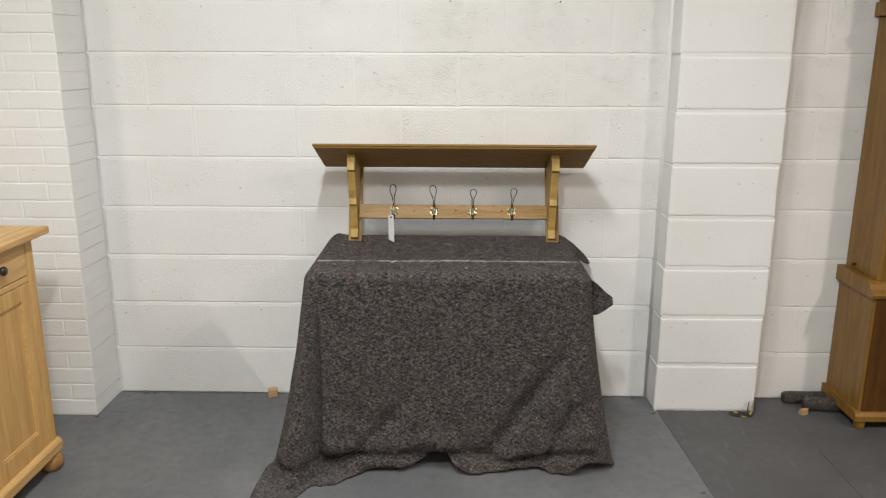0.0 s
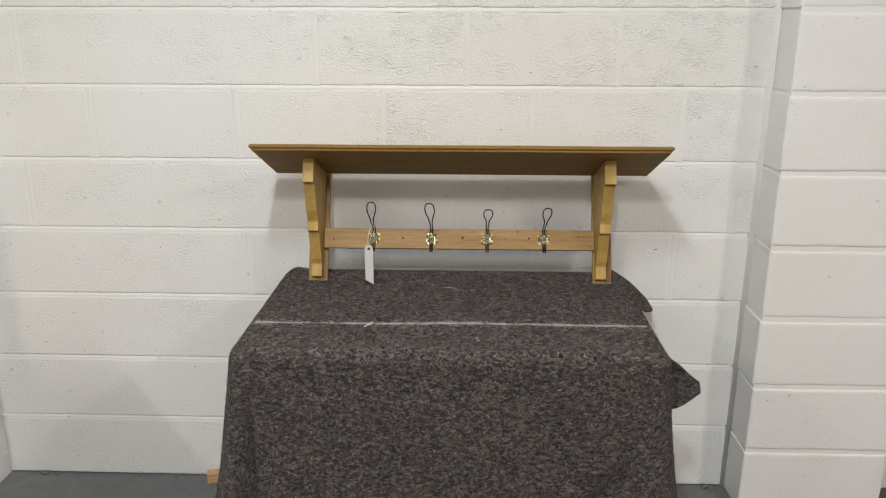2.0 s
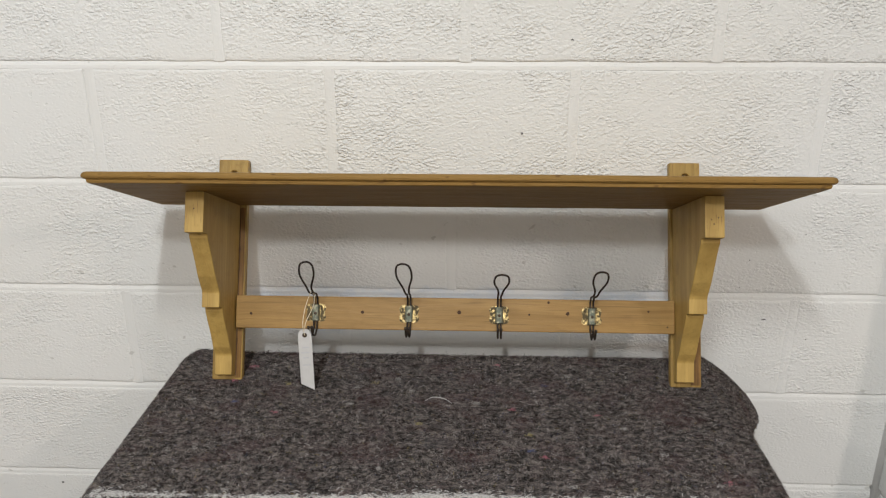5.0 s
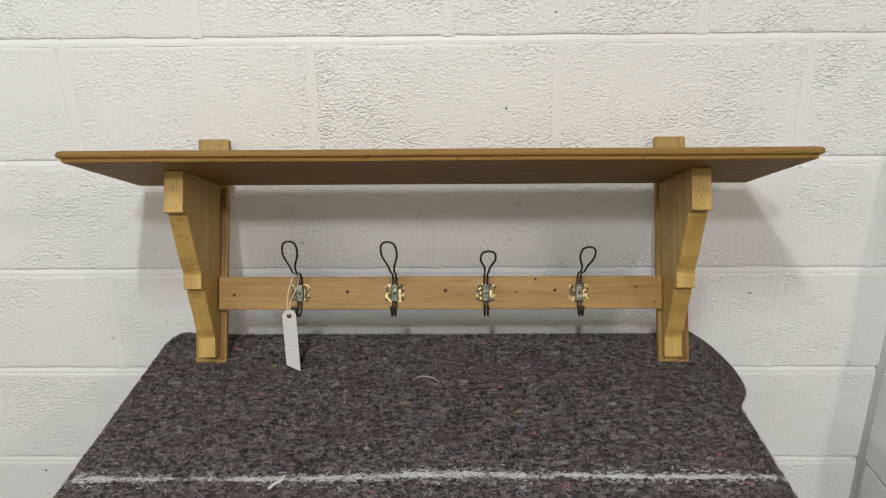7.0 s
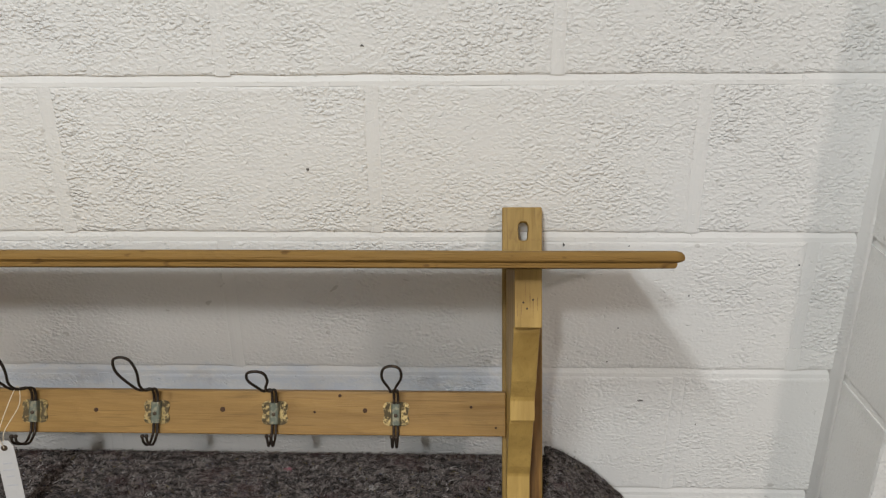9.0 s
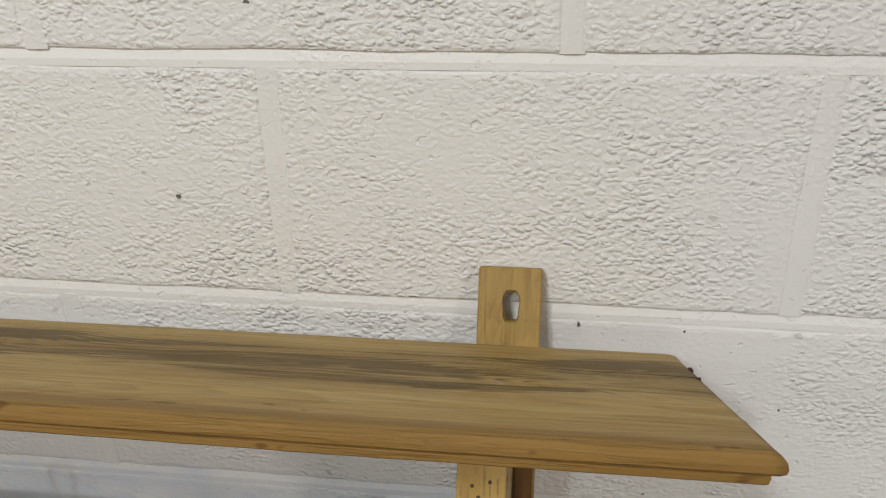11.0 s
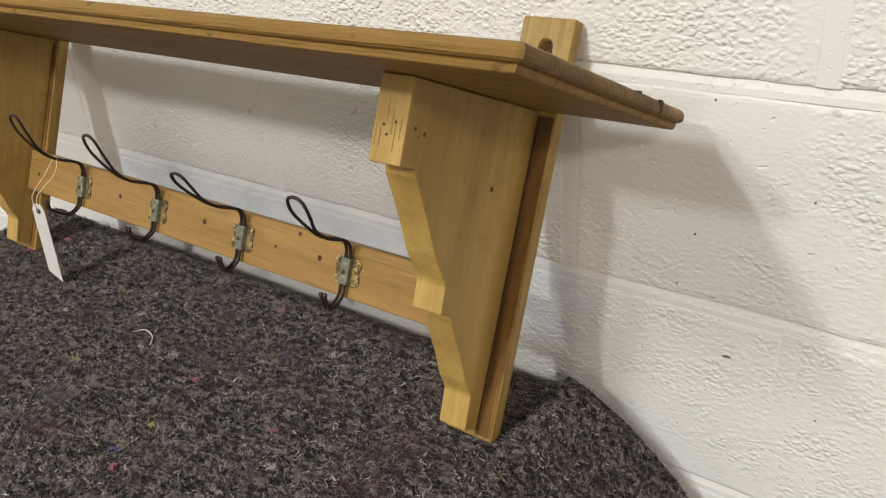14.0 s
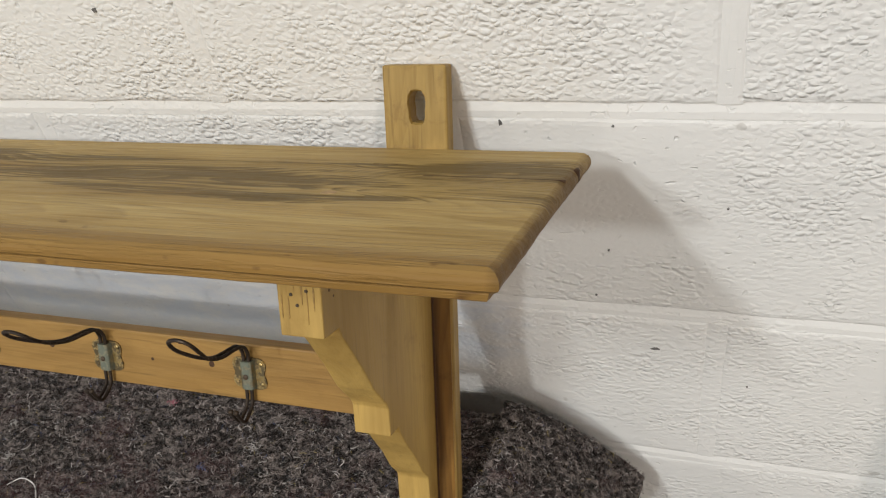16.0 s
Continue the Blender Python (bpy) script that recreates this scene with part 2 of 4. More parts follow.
def felt(name, dark=(0.006, 0.0048, 0.0045), mid=(0.038, 0.0280, 0.0245), pale=(0.35, 0.295, 0.262)):
    """Grey recycled-wool blanket, full of fibres."""
    n = Nodes(name, 0.95)
    p = n.coords("object")
    warp = n.noise(p, 60, 2, 0.5)
    mixv = n.tree.nodes.new("ShaderNodeVectorMath")
    mixv.operation = "MULTIPLY_ADD"
    n.link(n.add("ShaderNodeTexNoise", Scale=70.0, Detail=2.0).outputs["Color"], mixv.inputs[0])
    mixv.inputs[1].default_value = (0.02, 0.02, 0.02)
    n.link(p, mixv.inputs[2])
    tuft = n.noise(mixv.outputs[0], 265, 3, 0.68, 0.8)
    clump = n.noise(p, 55, 3, 0.6, 0.5)
    patch = n.noise(p, 6, 3, 0.6)
    value = n.maths("ADD", n.maths("MULTIPLY", tuft, 0.76), n.maths("MULTIPLY", clump, 0.24))
    colour = n.ramp(value, [(0.42, dark), (0.49, mid), (0.57, tuple(c * 1.9 for c in mid)), (0.65, pale)])
    colour = n.mix(n.maths("MULTIPLY", n.grey(patch, 0.45, 0.7), 0.3), colour, mid)
    mat = n.noise(n.coords("world", (1.0, 1.7, 1.7)), 84, 4, 0.75, 0.8)
    colour = n.mix(n.maths("MULTIPLY", n.grey(mat, 0.497, 0.430), 0.94), colour, dark)
    colour = n.mix(n.maths("MULTIPLY", n.grey(mat, 0.515, 0.595), 0.60), colour, (0.210, 0.176, 0.156))
    hue = n.noise(p, 13, 3, 0.6)
    colour = n.mix(n.maths("MULTIPLY", n.grey(hue, 0.52, 0.66), 0.30), colour, (0.060, 0.033, 0.032))
    tint = n.noise(p, 90, 1, 0.5)
    colour = n.mix(n.maths("MULTIPLY", n.grey(tint, 0.68, 0.75), 0.35), colour, (0.24, 0.13, 0.13))
    tint2 = n.noise(n.coords("object", (1.1, 1.3, 0.9)), 75, 1, 0.5)
    colour = n.mix(n.maths("MULTIPLY", n.grey(tint2, 0.70, 0.76), 0.3), colour, (0.22, 0.18, 0.09))
    height = n.maths("ADD", n.maths("MULTIPLY", tuft, 0.6), n.maths("MULTIPLY", warp, 0.5))
    n.bsdf.inputs["Sheen Weight"].default_value = 0.15
    n.bsdf.inputs["Sheen Roughness"].default_value = 0.6
    n.bsdf.inputs["Specular IOR Level"].default_value = 0.15
    height = n.maths("ADD", height, n.maths("MULTIPLY", clump, 0.9))
    return n.finish(colour, n.bump(height, 0.013, 1.0))


def floor_material(name, pale, deep):
    n = Nodes(name, 0.62)
    p = n.coords()
    fine, mid, broad = n.noise(p, 260, 2), n.noise(p, 22, 4, 0.6), n.noise(p, 2.2, 3, 0.6)
    colour = n.ramp(broad, [(0.3, deep), (0.7, pale)])
    colour = n.mix(n.maths("MULTIPLY", n.grey(mid, 0.45, 0.7), 0.35), colour, (0.10, 0.10, 0.105))
    colour = n.mix(n.maths("MULTIPLY", n.grey(fine, 0.6, 0.75), 0.25), colour, (0.22, 0.22, 0.225))
    scuff = n.noise(n.coords("world", (1.0, 0.2, 1.0)), 30, 3, 0.6)
    colour = n.mix(n.maths("MULTIPLY", n.grey(scuff, 0.62, 0.75), 0.25), colour, (0.24, 0.24, 0.245))
    return n.finish(colour, n.bump(fine, 0.0006, 0.5), n.grey(mid, 0.3, 0.7, 0.5, 0.72))


def aged_metal(name, bright, stain, patch=0.5, rough=0.32, scale=160):
    n = Nodes(name, rough, 1.0)
    p = n.coords("world")
    a, b = n.noise(p, scale, 3, 0.6), n.noise(p, scale * 3, 2)
    mask = n.grey(a, patch - 0.06, patch + 0.08)
    colour = n.mix(mask, bright, stain)
    return n.finish(colour, n.bump(b, 0.0004, 0.5), n.grey(mask, 0, 1, rough, 0.75), n.grey(mask, 0, 1, 1.0, 0.25))


M_BLOCK = painted_block("white_painted_block")
M_BLOCK_WORN = painted_block("thickly_painted_block", 0.90, cover=0.1)
M_BLOCK_LOW = painted_block("smooth_painted_block", 0.80, cover=0.2)
M_JOINT = painted_block("white_painted_joint", 0.6, cover=0.45)
M_BRICK = painted_block("white_painted_brick", 0.35, (0.79, 0.78, 0.76))
M_PIER = painted_block("white_painted_pier_block", 0.35)
M_SMOOTH = painted_block("white_painted_plaster", 0.3)
M_CEILING = plain("ceiling_paint", (0.72, 0.71, 0.69), 0.8, 0, 0.04, 8)
M_FLOOR = floor_material("grey_floor_sheet", (0.166, 0.169, 0.168), (0.118, 0.120, 0.124))
M_FLOORDARK = floor_material("dark_grey_floor_sheet", (0.094, 0.092, 0.092), (0.066, 0.065, 0.067))
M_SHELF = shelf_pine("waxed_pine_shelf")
M_POST = pine("waxed_pine_post", (0.370, 0.240, 0.067), (0.275, 0.168, 0.042), (0.140, 0.072, 0.016), 2, 0.8, 0.48, 0.58, 0.38, 0.3, 0.25, 60.0)
M_BRACKET = pine("waxed_pine_bracket", (0.455, 0.298, 0.088), (0.378, 0.236, 0.064), (0.262, 0.154, 0.038), 2, 0.40, 0.48, 0.36, 0.36, 0.22, 0.15, 30.0)
M_RAIL = pine("pine_rail_board", (0.315, 0.184, 0.056), (0.245, 0.133, 0.036), (0.19, 0.098, 0.026), 0, 0.7, 0.45, 0.35, 0.15, 0.30, 0.18, 60.0)
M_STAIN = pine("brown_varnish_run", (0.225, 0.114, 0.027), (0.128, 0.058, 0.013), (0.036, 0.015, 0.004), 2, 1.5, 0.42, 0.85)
M_KNOT = plain("pine_knot", (0.060, 0.027, 0.011), 0.85, 0, 0.4, 300)
M_SPOT = plain("brown_stain", (0.13, 0.068, 0.020), 0.7, 0, 0.3, 300)
M_RESIN = plain("brown_resin", (0.300, 0.178, 0.046), 0.6, 0, 0.3, 300)
M_NAIL = plain("iron_nail", (0.075, 0.050, 0.030), 0.55, 0.3)
M_CAB = pine("stripped_pine_cabinet", (0.58, 0.340, 0.118), (0.51, 0.286, 0.092), (0.46, 0.24, 0.072), 2, 0.5, 0.45, 0.15, 0.16, 0.15, 0.07, 30.0)
M_CABTOP = pine("stripped_pine_top", (0.60, 0.365, 0.140), (0.50, 0.285, 0.096), (0.44, 0.24, 0.078), 1, 0.6, 0.42, 0.25, 0.16, 0.15, 0.08, 30.0)
M_FOOT = pine("turned_pine_foot", (0.36, 0.19, 0.07), (0.24, 0.12, 0.04), (0.2, 0.1, 0.03), 2, 0.8, 0.4)
M_CLOCK = pine("honey_pine_clock", (0.225, 0.116, 0.023), (0.172, 0.083, 0.015), (0.120, 0.054, 0.010), 2, 0.7, 0.36, 0.40, 0.25, 0.2, 0.12, 35.0)
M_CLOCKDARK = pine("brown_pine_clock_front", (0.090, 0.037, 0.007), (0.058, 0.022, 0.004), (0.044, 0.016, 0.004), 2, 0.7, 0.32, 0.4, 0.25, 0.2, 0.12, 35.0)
M_FELT = felt("grey_felt_blanket")
M_ROLL = felt("brown_grey_felt_roll", (0.018, 0.012, 0.009), (0.052, 0.036, 0.026), (0.11, 0.082, 0.065))
M_THREAD = plain("white_seam_thread", (0.62, 0.60, 0.58), 0.9, 0, 0.25, 500, 0.001)
M_FILLER = plain("pale_wood_filler", (0.42, 0.28, 0.14), 0.8, 0, 0.25, 400)
M_WIRE = aged_metal("dark_iron_wire", (0.085, 0.062, 0.044), (0.030, 0.020, 0.014), 0.42, 0.42, 220)
M_BRASS = aged_metal("worn_brass_plate", (0.54, 0.40, 0.18), (0.10, 0.072, 0.032), 0.45, 0.33, 150)
M_GREEN = aged_metal("verdigris_clip", (0.30, 0.28, 0.20), (0.15, 0.165, 0.125), 0.46, 0.45, 150)
M_CARD = plain("white_card", (0.60, 0.58, 0.56), 0.7, 0, 0.05, 60, 0.0001)
M_STRING = plain("cotton_string", (0.72, 0.62, 0.46), 0.9, 0, 0.1, 300)
M_MARK = plain("grey_mark", (0.16, 0.15, 0.14), 0.8, 0, 0.5, 400)
M_FAINT = plain("faint_pencil", (0.54, 0.53, 0.54), 0.8, 0, 0.05, 200)
M_KNOB = plain("dark_wood_knob", (0.035, 0.022, 0.018), 0.3, 0, 0.2)
M_YELLOW = plain("yellow_strap", (0.42, 0.31, 0.03), 0.5)
M_BLACK = plain("black_rubber", (0.02, 0.02, 0.022), 0.5)
M_CHIP = pine("raw_wood_offcut", (0.50, 0.31, 0.16), (0.40, 0.23, 0.10), (0.36, 0.2, 0.09), 0)
M_GAP = plain("dark_seam", (0.055, 0.056, 0.06), 0.8)
M_TABLE = plain("plain_table_wood", (0.30, 0.20, 0.11), 0.6)

# ---------------- mesh tools ----------------


def as_mesh(name, bm, material, smooth=False):
    bmesh.ops.recalc_face_normals(bm, faces=bm.faces)
    data = bpy.data.meshes.new(name)
    bm.to_mesh(data)
    bm.free()
    if material is not None:
        data.materials.append(material)
    if smooth:
        for poly in data.polygons:
            poly.use_smooth = True
    return data


def part(name, bm, material, parent=None, label="", smooth=False, at=None):
    ob = new(name, as_mesh(name, bm, material, smooth))
    ob.parent = parent
    if at is not None:
        ob.matrix_local = at
    if label:
        tagged(ob, label)
    return ob


def thing(name, label, category, at=None, group="", kind=""):
    ob = new(name)
    ob.empty_display_size = 0.1
    if at is not None:
        ob.matrix_world = at
    return tagged(ob, label, category, group, kind)


def box(x0, x1, y0, y1, z0, z1, bevel=0.0, segments=1, bm=None):
    """A box with softened edges, added to bm."""
    one = bmesh.new()
    bmesh.ops.create_cube(one, size=1.0)
    for v in one.verts:
        v.co = Vector(((x0 + x1) / 2 + v.co.x * (x1 - x0), (y0 + y1) / 2 + v.co.y * (y1 - y0), (z0 + z1) / 2 + v.co.z * (z1 - z0)))
    if bevel:
        bmesh.ops.bevel(one, geom=list(one.edges), offset=bevel, segments=segments, profile=0.5, affect="EDGES", clamp_overlap=True)
    return joined(bm, one)


def joined(bm, one):
    if bm is None:
        return one
    data = bpy.data.meshes.new("joining")
    one.to_mesh(data)
    one.free()
    bm.from_mesh(data)
    bpy.data.meshes.remove(data)
    return bm


def prism(outline, x0, x1, bevel=0.0, bm=None, axis=0):
    """An outline in the two other axes, pulled along the given axis."""
    one = bmesh.new()

    def spot(a, u, v):
        return Vector((a, u, v)) if axis == 0 else Vector((u, a, v)) if axis == 1 else Vector((u, v, a))

    ends = [[one.verts.new(spot(a, u, v)) for u, v in outline] for a in (x0, x1)]
    count = len(outline)
    one.faces.new(ends[0])
    one.faces.new(list(reversed(ends[1])))
    for i in range(count):
        j = (i + 1) % count
        one.faces.new((ends[0][i], ends[1][i], ends[1][j], ends[0][j]))
    bmesh.ops.recalc_face_normals(one, faces=one.faces)
    if bevel:
        bmesh.ops.bevel(one, geom=list(one.edges), offset=bevel, segments=2, profile=0.5, affect="EDGES", clamp_overlap=True)
    return joined(bm, one)


def lathe(profile, sides=24, bm=None, at=(0, 0, 0), axis="z"):
    """A turned shape from (radius, height) pairs."""
    one = bmesh.new()
    rings = []
    for r, h in profile:
        ring = []
        for i in range(sides):
            a = 2 * math.pi * i / sides
            u, v = r * math.cos(a), r * math.sin(a)
            co = (u, v, h) if axis == "z" else (u, h, v) if axis == "y" else (h, u, v)
            ring.append(one.verts.new(Vector(at) + Vector(co)))
        rings.append(ring)
    for a, b in zip(rings, rings[1:]):
        for i in range(sides):
            j = (i + 1) % sides
            one.faces.new((a[i], a[j], b[j], b[i]))
    one.faces.new(rings[0])
    one.faces.new(rings[-1])
    return joined(bm, one)


def smooth_path(points, steps=6):
    """A Catmull-Rom line through the points."""
    pts = [Vector(p) for p in points]
    pts = [pts[0] * 2 - pts[1]] + pts + [pts[-1] * 2 - pts[-2]]
    out = []
    for a, b, c, d in zip(pts, pts[1:], pts[2:], pts[3:]):
        for k in range(steps):
            t = k / steps
            out.append(0.5 * (2 * b + (c - a) * t + (2 * a - 5 * b + 4 * c - d) * t * t + (3 * b - a - 3 * c + d) * t ** 3))
    out.append(pts[-2])
    return out


def tube(points, radius, sides=8, bm=None):
    """A round wire along a line of points."""
    one = bmesh.new()
    pts = [Vector(p) for p in points]
    rings, side = [], None
    for i, p in enumerate(pts):
        way = (pts[min(i + 1, len(pts) - 1)] - pts[max(i - 1, 0)]).normalized()
        side = way.orthogonal().normalized() if side is None else (side - way * side.dot(way)).normalized()
        up = way.cross(side)
        rings.append([one.verts.new(p + radius * (math.cos(a) * side + math.sin(a) * up)) for a in (2 * math.pi * k / sides for k in range(sides))])
    for a, b in zip(rings, rings[1:]):
        for k in range(sides):
            one.faces.new((a[k], a[(k + 1) % sides], b[(k + 1) % sides], b[k]))
    one.faces.new(rings[0])
    one.faces.new(list(reversed(rings[-1])))
    return joined(bm, one)


# ---------------- the room ----------------
WALL_Y, COURSE = 3.385, 0.225
PIER_L, PIER_L_Y = -1.455, 3.134
PIER_X0, PIER_X1, PIER_Y = 1.052, 1.505, 3.240
TOP = 3.15

floor = part("floor", box(-4.2, 4.6, -4.2, 3.9, -0.12, 0.0), M_FLOOR)
tagged(floor, "blue-grey smooth sheet floor with scuffs and joints", "floor", kind="structure")
bm = bmesh.new()
edge_line = [(1.062, WALL_Y), (1.120, 2.0), (1.376, -4.05), (4.47, -4.05), (4.47, WALL_Y)]
low, high = [[bm.verts.new((x, y, z)) for x, y in edge_line] for z in (-0.001, 0.002)]
bm.faces.new(high)
bm.faces.new(low[::-1])
for k in range(5):
    bm.faces.new((low[k], low[(k + 1) % 5], high[(k + 1) % 5], high[k]))
bmesh.ops.recalc_face_normals(bm, faces=bm.faces)
part("floor_sheet", bm, M_FLOORDARK, floor, "darker grey floor sheet")
part("floor_joint", box(1.640, 1.6425, -4.0, 2.88, 0.0, 0.0032), M_GAP, floor, "thin dark joint between floor sheets")
ceiling = part("ceiling", box(-4.2, 4.6, -4.2, 3.9, TOP, TOP + 0.1), M_CEILING)
tagged(ceiling, "plain off-white ceiling", "ceiling", kind="structure")
for name, dims in (("wall_west", (-4.2, -4.08, -4.2, 3.9, 0, TOP)), ("wall_east", (4.48, 4.6, -4.2, 3.9, 0, TOP)), ("wall_south", (-4.08, 4.48, -4.2, -4.08, 0, TOP))):
    tagged(part(name, box(*dims), M_SMOOTH), "plain white painted wall", "wall", kind="structure")
wall_north = part("wall_north", box(-4.08, 4.48, WALL_Y + 0.008, 3.9, 0, TOP), M_JOINT)
tagged(wall_north, "white painted concrete block wall", "wall", kind="structure")
pier_right = part("pier_east", box(PIER_X0 + 0.003, PIER_X1 - 0.003, PIER_Y + 0.004, WALL_Y + 0.004, 0, TOP), M_JOINT)
tagged(pier_right, "white painted block pier standing proud of the wall", "pier", kind="structure")
pier_left = part("pier_west", box(-4.08, PIER_L - 0.0024, PIER_L_Y + 0.0020, WALL_Y + 0.004, 0, TOP), M_JOINT)
tagged(pier_left, "white painted brick pier beside the block wall", "pier", kind="structure")

# ---------------- coat rack ----------------
LEAN_BACK = 24.0
FOOT_Y, FOOT_Z = 3.202, 0.797
rack = thing("coat_rack", "waxed pine coat rack with shelf and hooks, leaning on the wall", "coat rack", pose(0, FOOT_Y, FOOT_Z, -LEAN_BACK, 0, 0))
# in the rack: x along the wall, -y out from it, z up the posts
SHELF_X0, SHELF_X1 = -0.4345, 0.7025
SHELF_OUT, SHELF_Z0 = 0.291, 0.327


def moulded_shelf():
    """A board with a rounded lip over a stepped edge on its front and both ends."""
    bm = bmesh.new()
    steps = [(0.0085, 0.0), (0.0068, 0.0010), (0.0058, 0.0048), (0.0062, 0.0062), (0.0030, 0.0070), (0.0006, 0.0088), (0.0, 0.0115), (0.0005, 0.0148), (0.0024, 0.0178), (0.0060, 0.0195), (0.012, 0.02)]
    rings = []
    for inset, h in steps:
        corners = [(SHELF_X0 + inset, 0.0), (SHELF_X0 + inset, -SHELF_OUT + inset), (SHELF_X1 - inset, -SHELF_OUT + inset), (SHELF_X1 - inset, 0.0)]
        ring = []
        for (xa, ya), (xb, yb) in zip(corners, corners[1:]):
            count = 60 if ya == yb else 26
            for k in range(count):
                f = k / count
                ring.append((xa + (xb - xa) * f, ya + (yb - ya) * f))
        ring.append(corners[-1])
        wob = []
        for x, y in ring:
            d = 0.0007 * noise.noise(Vector((x * 14, y * 14, 3.1 + h * 40))) + 0.0008 * noise.noise(Vector((x * 70, y * 70, 7.7 + h * 60)))
            wob.append(bm.verts.new((x + d, y + d, SHELF_Z0 + 0.92 * h + 0.012 * y + 0.0015 * noise.noise(Vector((x * 2.2, 0, 5.0))))))
        rings.append(wob)
    for a, b in zip(rings, rings[1:]):
        for i in range(len(a)):
            j = (i + 1) % len(a)
            bm.faces.new((a[i], a[j], b[j], b[i]))
    bm.faces.new(rings[0])
    bm.faces.new(rings[-1])
    return bm


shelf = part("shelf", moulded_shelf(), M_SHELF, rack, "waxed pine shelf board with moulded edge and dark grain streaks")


part("filler", lathe([(0.0056, 0.0), (0.0050, 0.0007), (0.0030, 0.0008)], 16, at=(0.5565, -0.163, SHELF_Z0 + 0.0163)), M_FILLER, shelf, "pale filled nail hole")
part("nick", box(SHELF_X1 - 0.0040, SHELF_X1 + 0.0002, -0.064, -0.057, SHELF_Z0 + 0.007, SHELF_Z0 + 0.0175, 0.0012), M_KNOT, shelf, "dark nick in the end")
part("slit", box(0.547, 0.567, -0.0672, -0.0662, SHELF_Z0 + 0.014, SHELF_Z0 + 0.0180), M_KNOT, shelf, "thin dark slit")
part("split", box(0.600, 0.700, -0.1028, -0.1020, SHELF_Z0 + 0.014, SHELF_Z0 + 0.0176), M_KNOT, shelf, "thin split along the grain")


def slotted_post(x0, x1, thick, high, slot):
    """An upright batten with a rounded keyhole slot near its top."""
    sx0, sx1, sz0, sz1 = slot
    mx, mz = (sx0 + sx1) / 2, (sz0 + sz1) / 2
    bm = bmesh.new()
    ring = []
    for k in range(16):
        a = 2 * math.pi * (k + 0.5) / 16 - 3 * math.pi / 4
        u, v = math.cos(a), math.sin(a)
        f = 1 / (abs(u) ** 4 + abs(v) ** 4) ** 0.25
        ring.append((mx + u * f * (sx1 - sx0) / 2 * (1 + 0.08 * math.sin(5 * a)), mz + v * f * (sz1 - sz0) / 2))
    sides = []
    for y, grow in ((0.0, 1.12), (0.0025, 1.0), (thick, 1.0)):
        sides.append([bm.verts.new((mx + (x - mx) * grow, y, mz + (z - mz) * grow)) for x, z in ring])
    rim = [(x0, 0.0), (x1, 0.0), (x1, high), (x0, high)]
    outer = [[bm.verts.new((x, y, z)) for x, z in rim] for y in (0.0, thick)]
    for loop, hole in ((outer[0], sides[0]), (outer[1], sides[2])):
        for q in range(4):
            for k in range(4):
                if k < 3:
                    bm.faces.new((loop[q], hole[(4 * q + k - 2) % 16], hole[(4 * q + k - 1) % 16]))
            bm.faces.new((loop[q], hole[(4 * q + 1) % 16], hole[(4 * q + 2) % 16], loop[(q + 1) % 4]))
    for a, b in zip(sides, sides[1:]):
        for k in range(16):
            bm.faces.new((a[k], a[(k + 1) % 16], b[(k + 1) % 16], b[k]))
    for q in range(4):
        bm.faces.new((outer[0][q], outer[0][(q + 1) % 4], outer[1][(q + 1) % 4], outer[1][q]))
    bmesh.ops.recalc_face_normals(bm, faces=bm.faces)
    rims = set(outer[0] + outer[1])
    edges = [e for e in bm.edges if e.verts[0] in rims and e.verts[1] in rims and e.calc_face_angle(0) > 0.5]
    bmesh.ops.bevel(bm, geom=edges, offset=0.0020, segments=2, profile=0.5, affect="EDGES", clamp_overlap=True)
    return bm


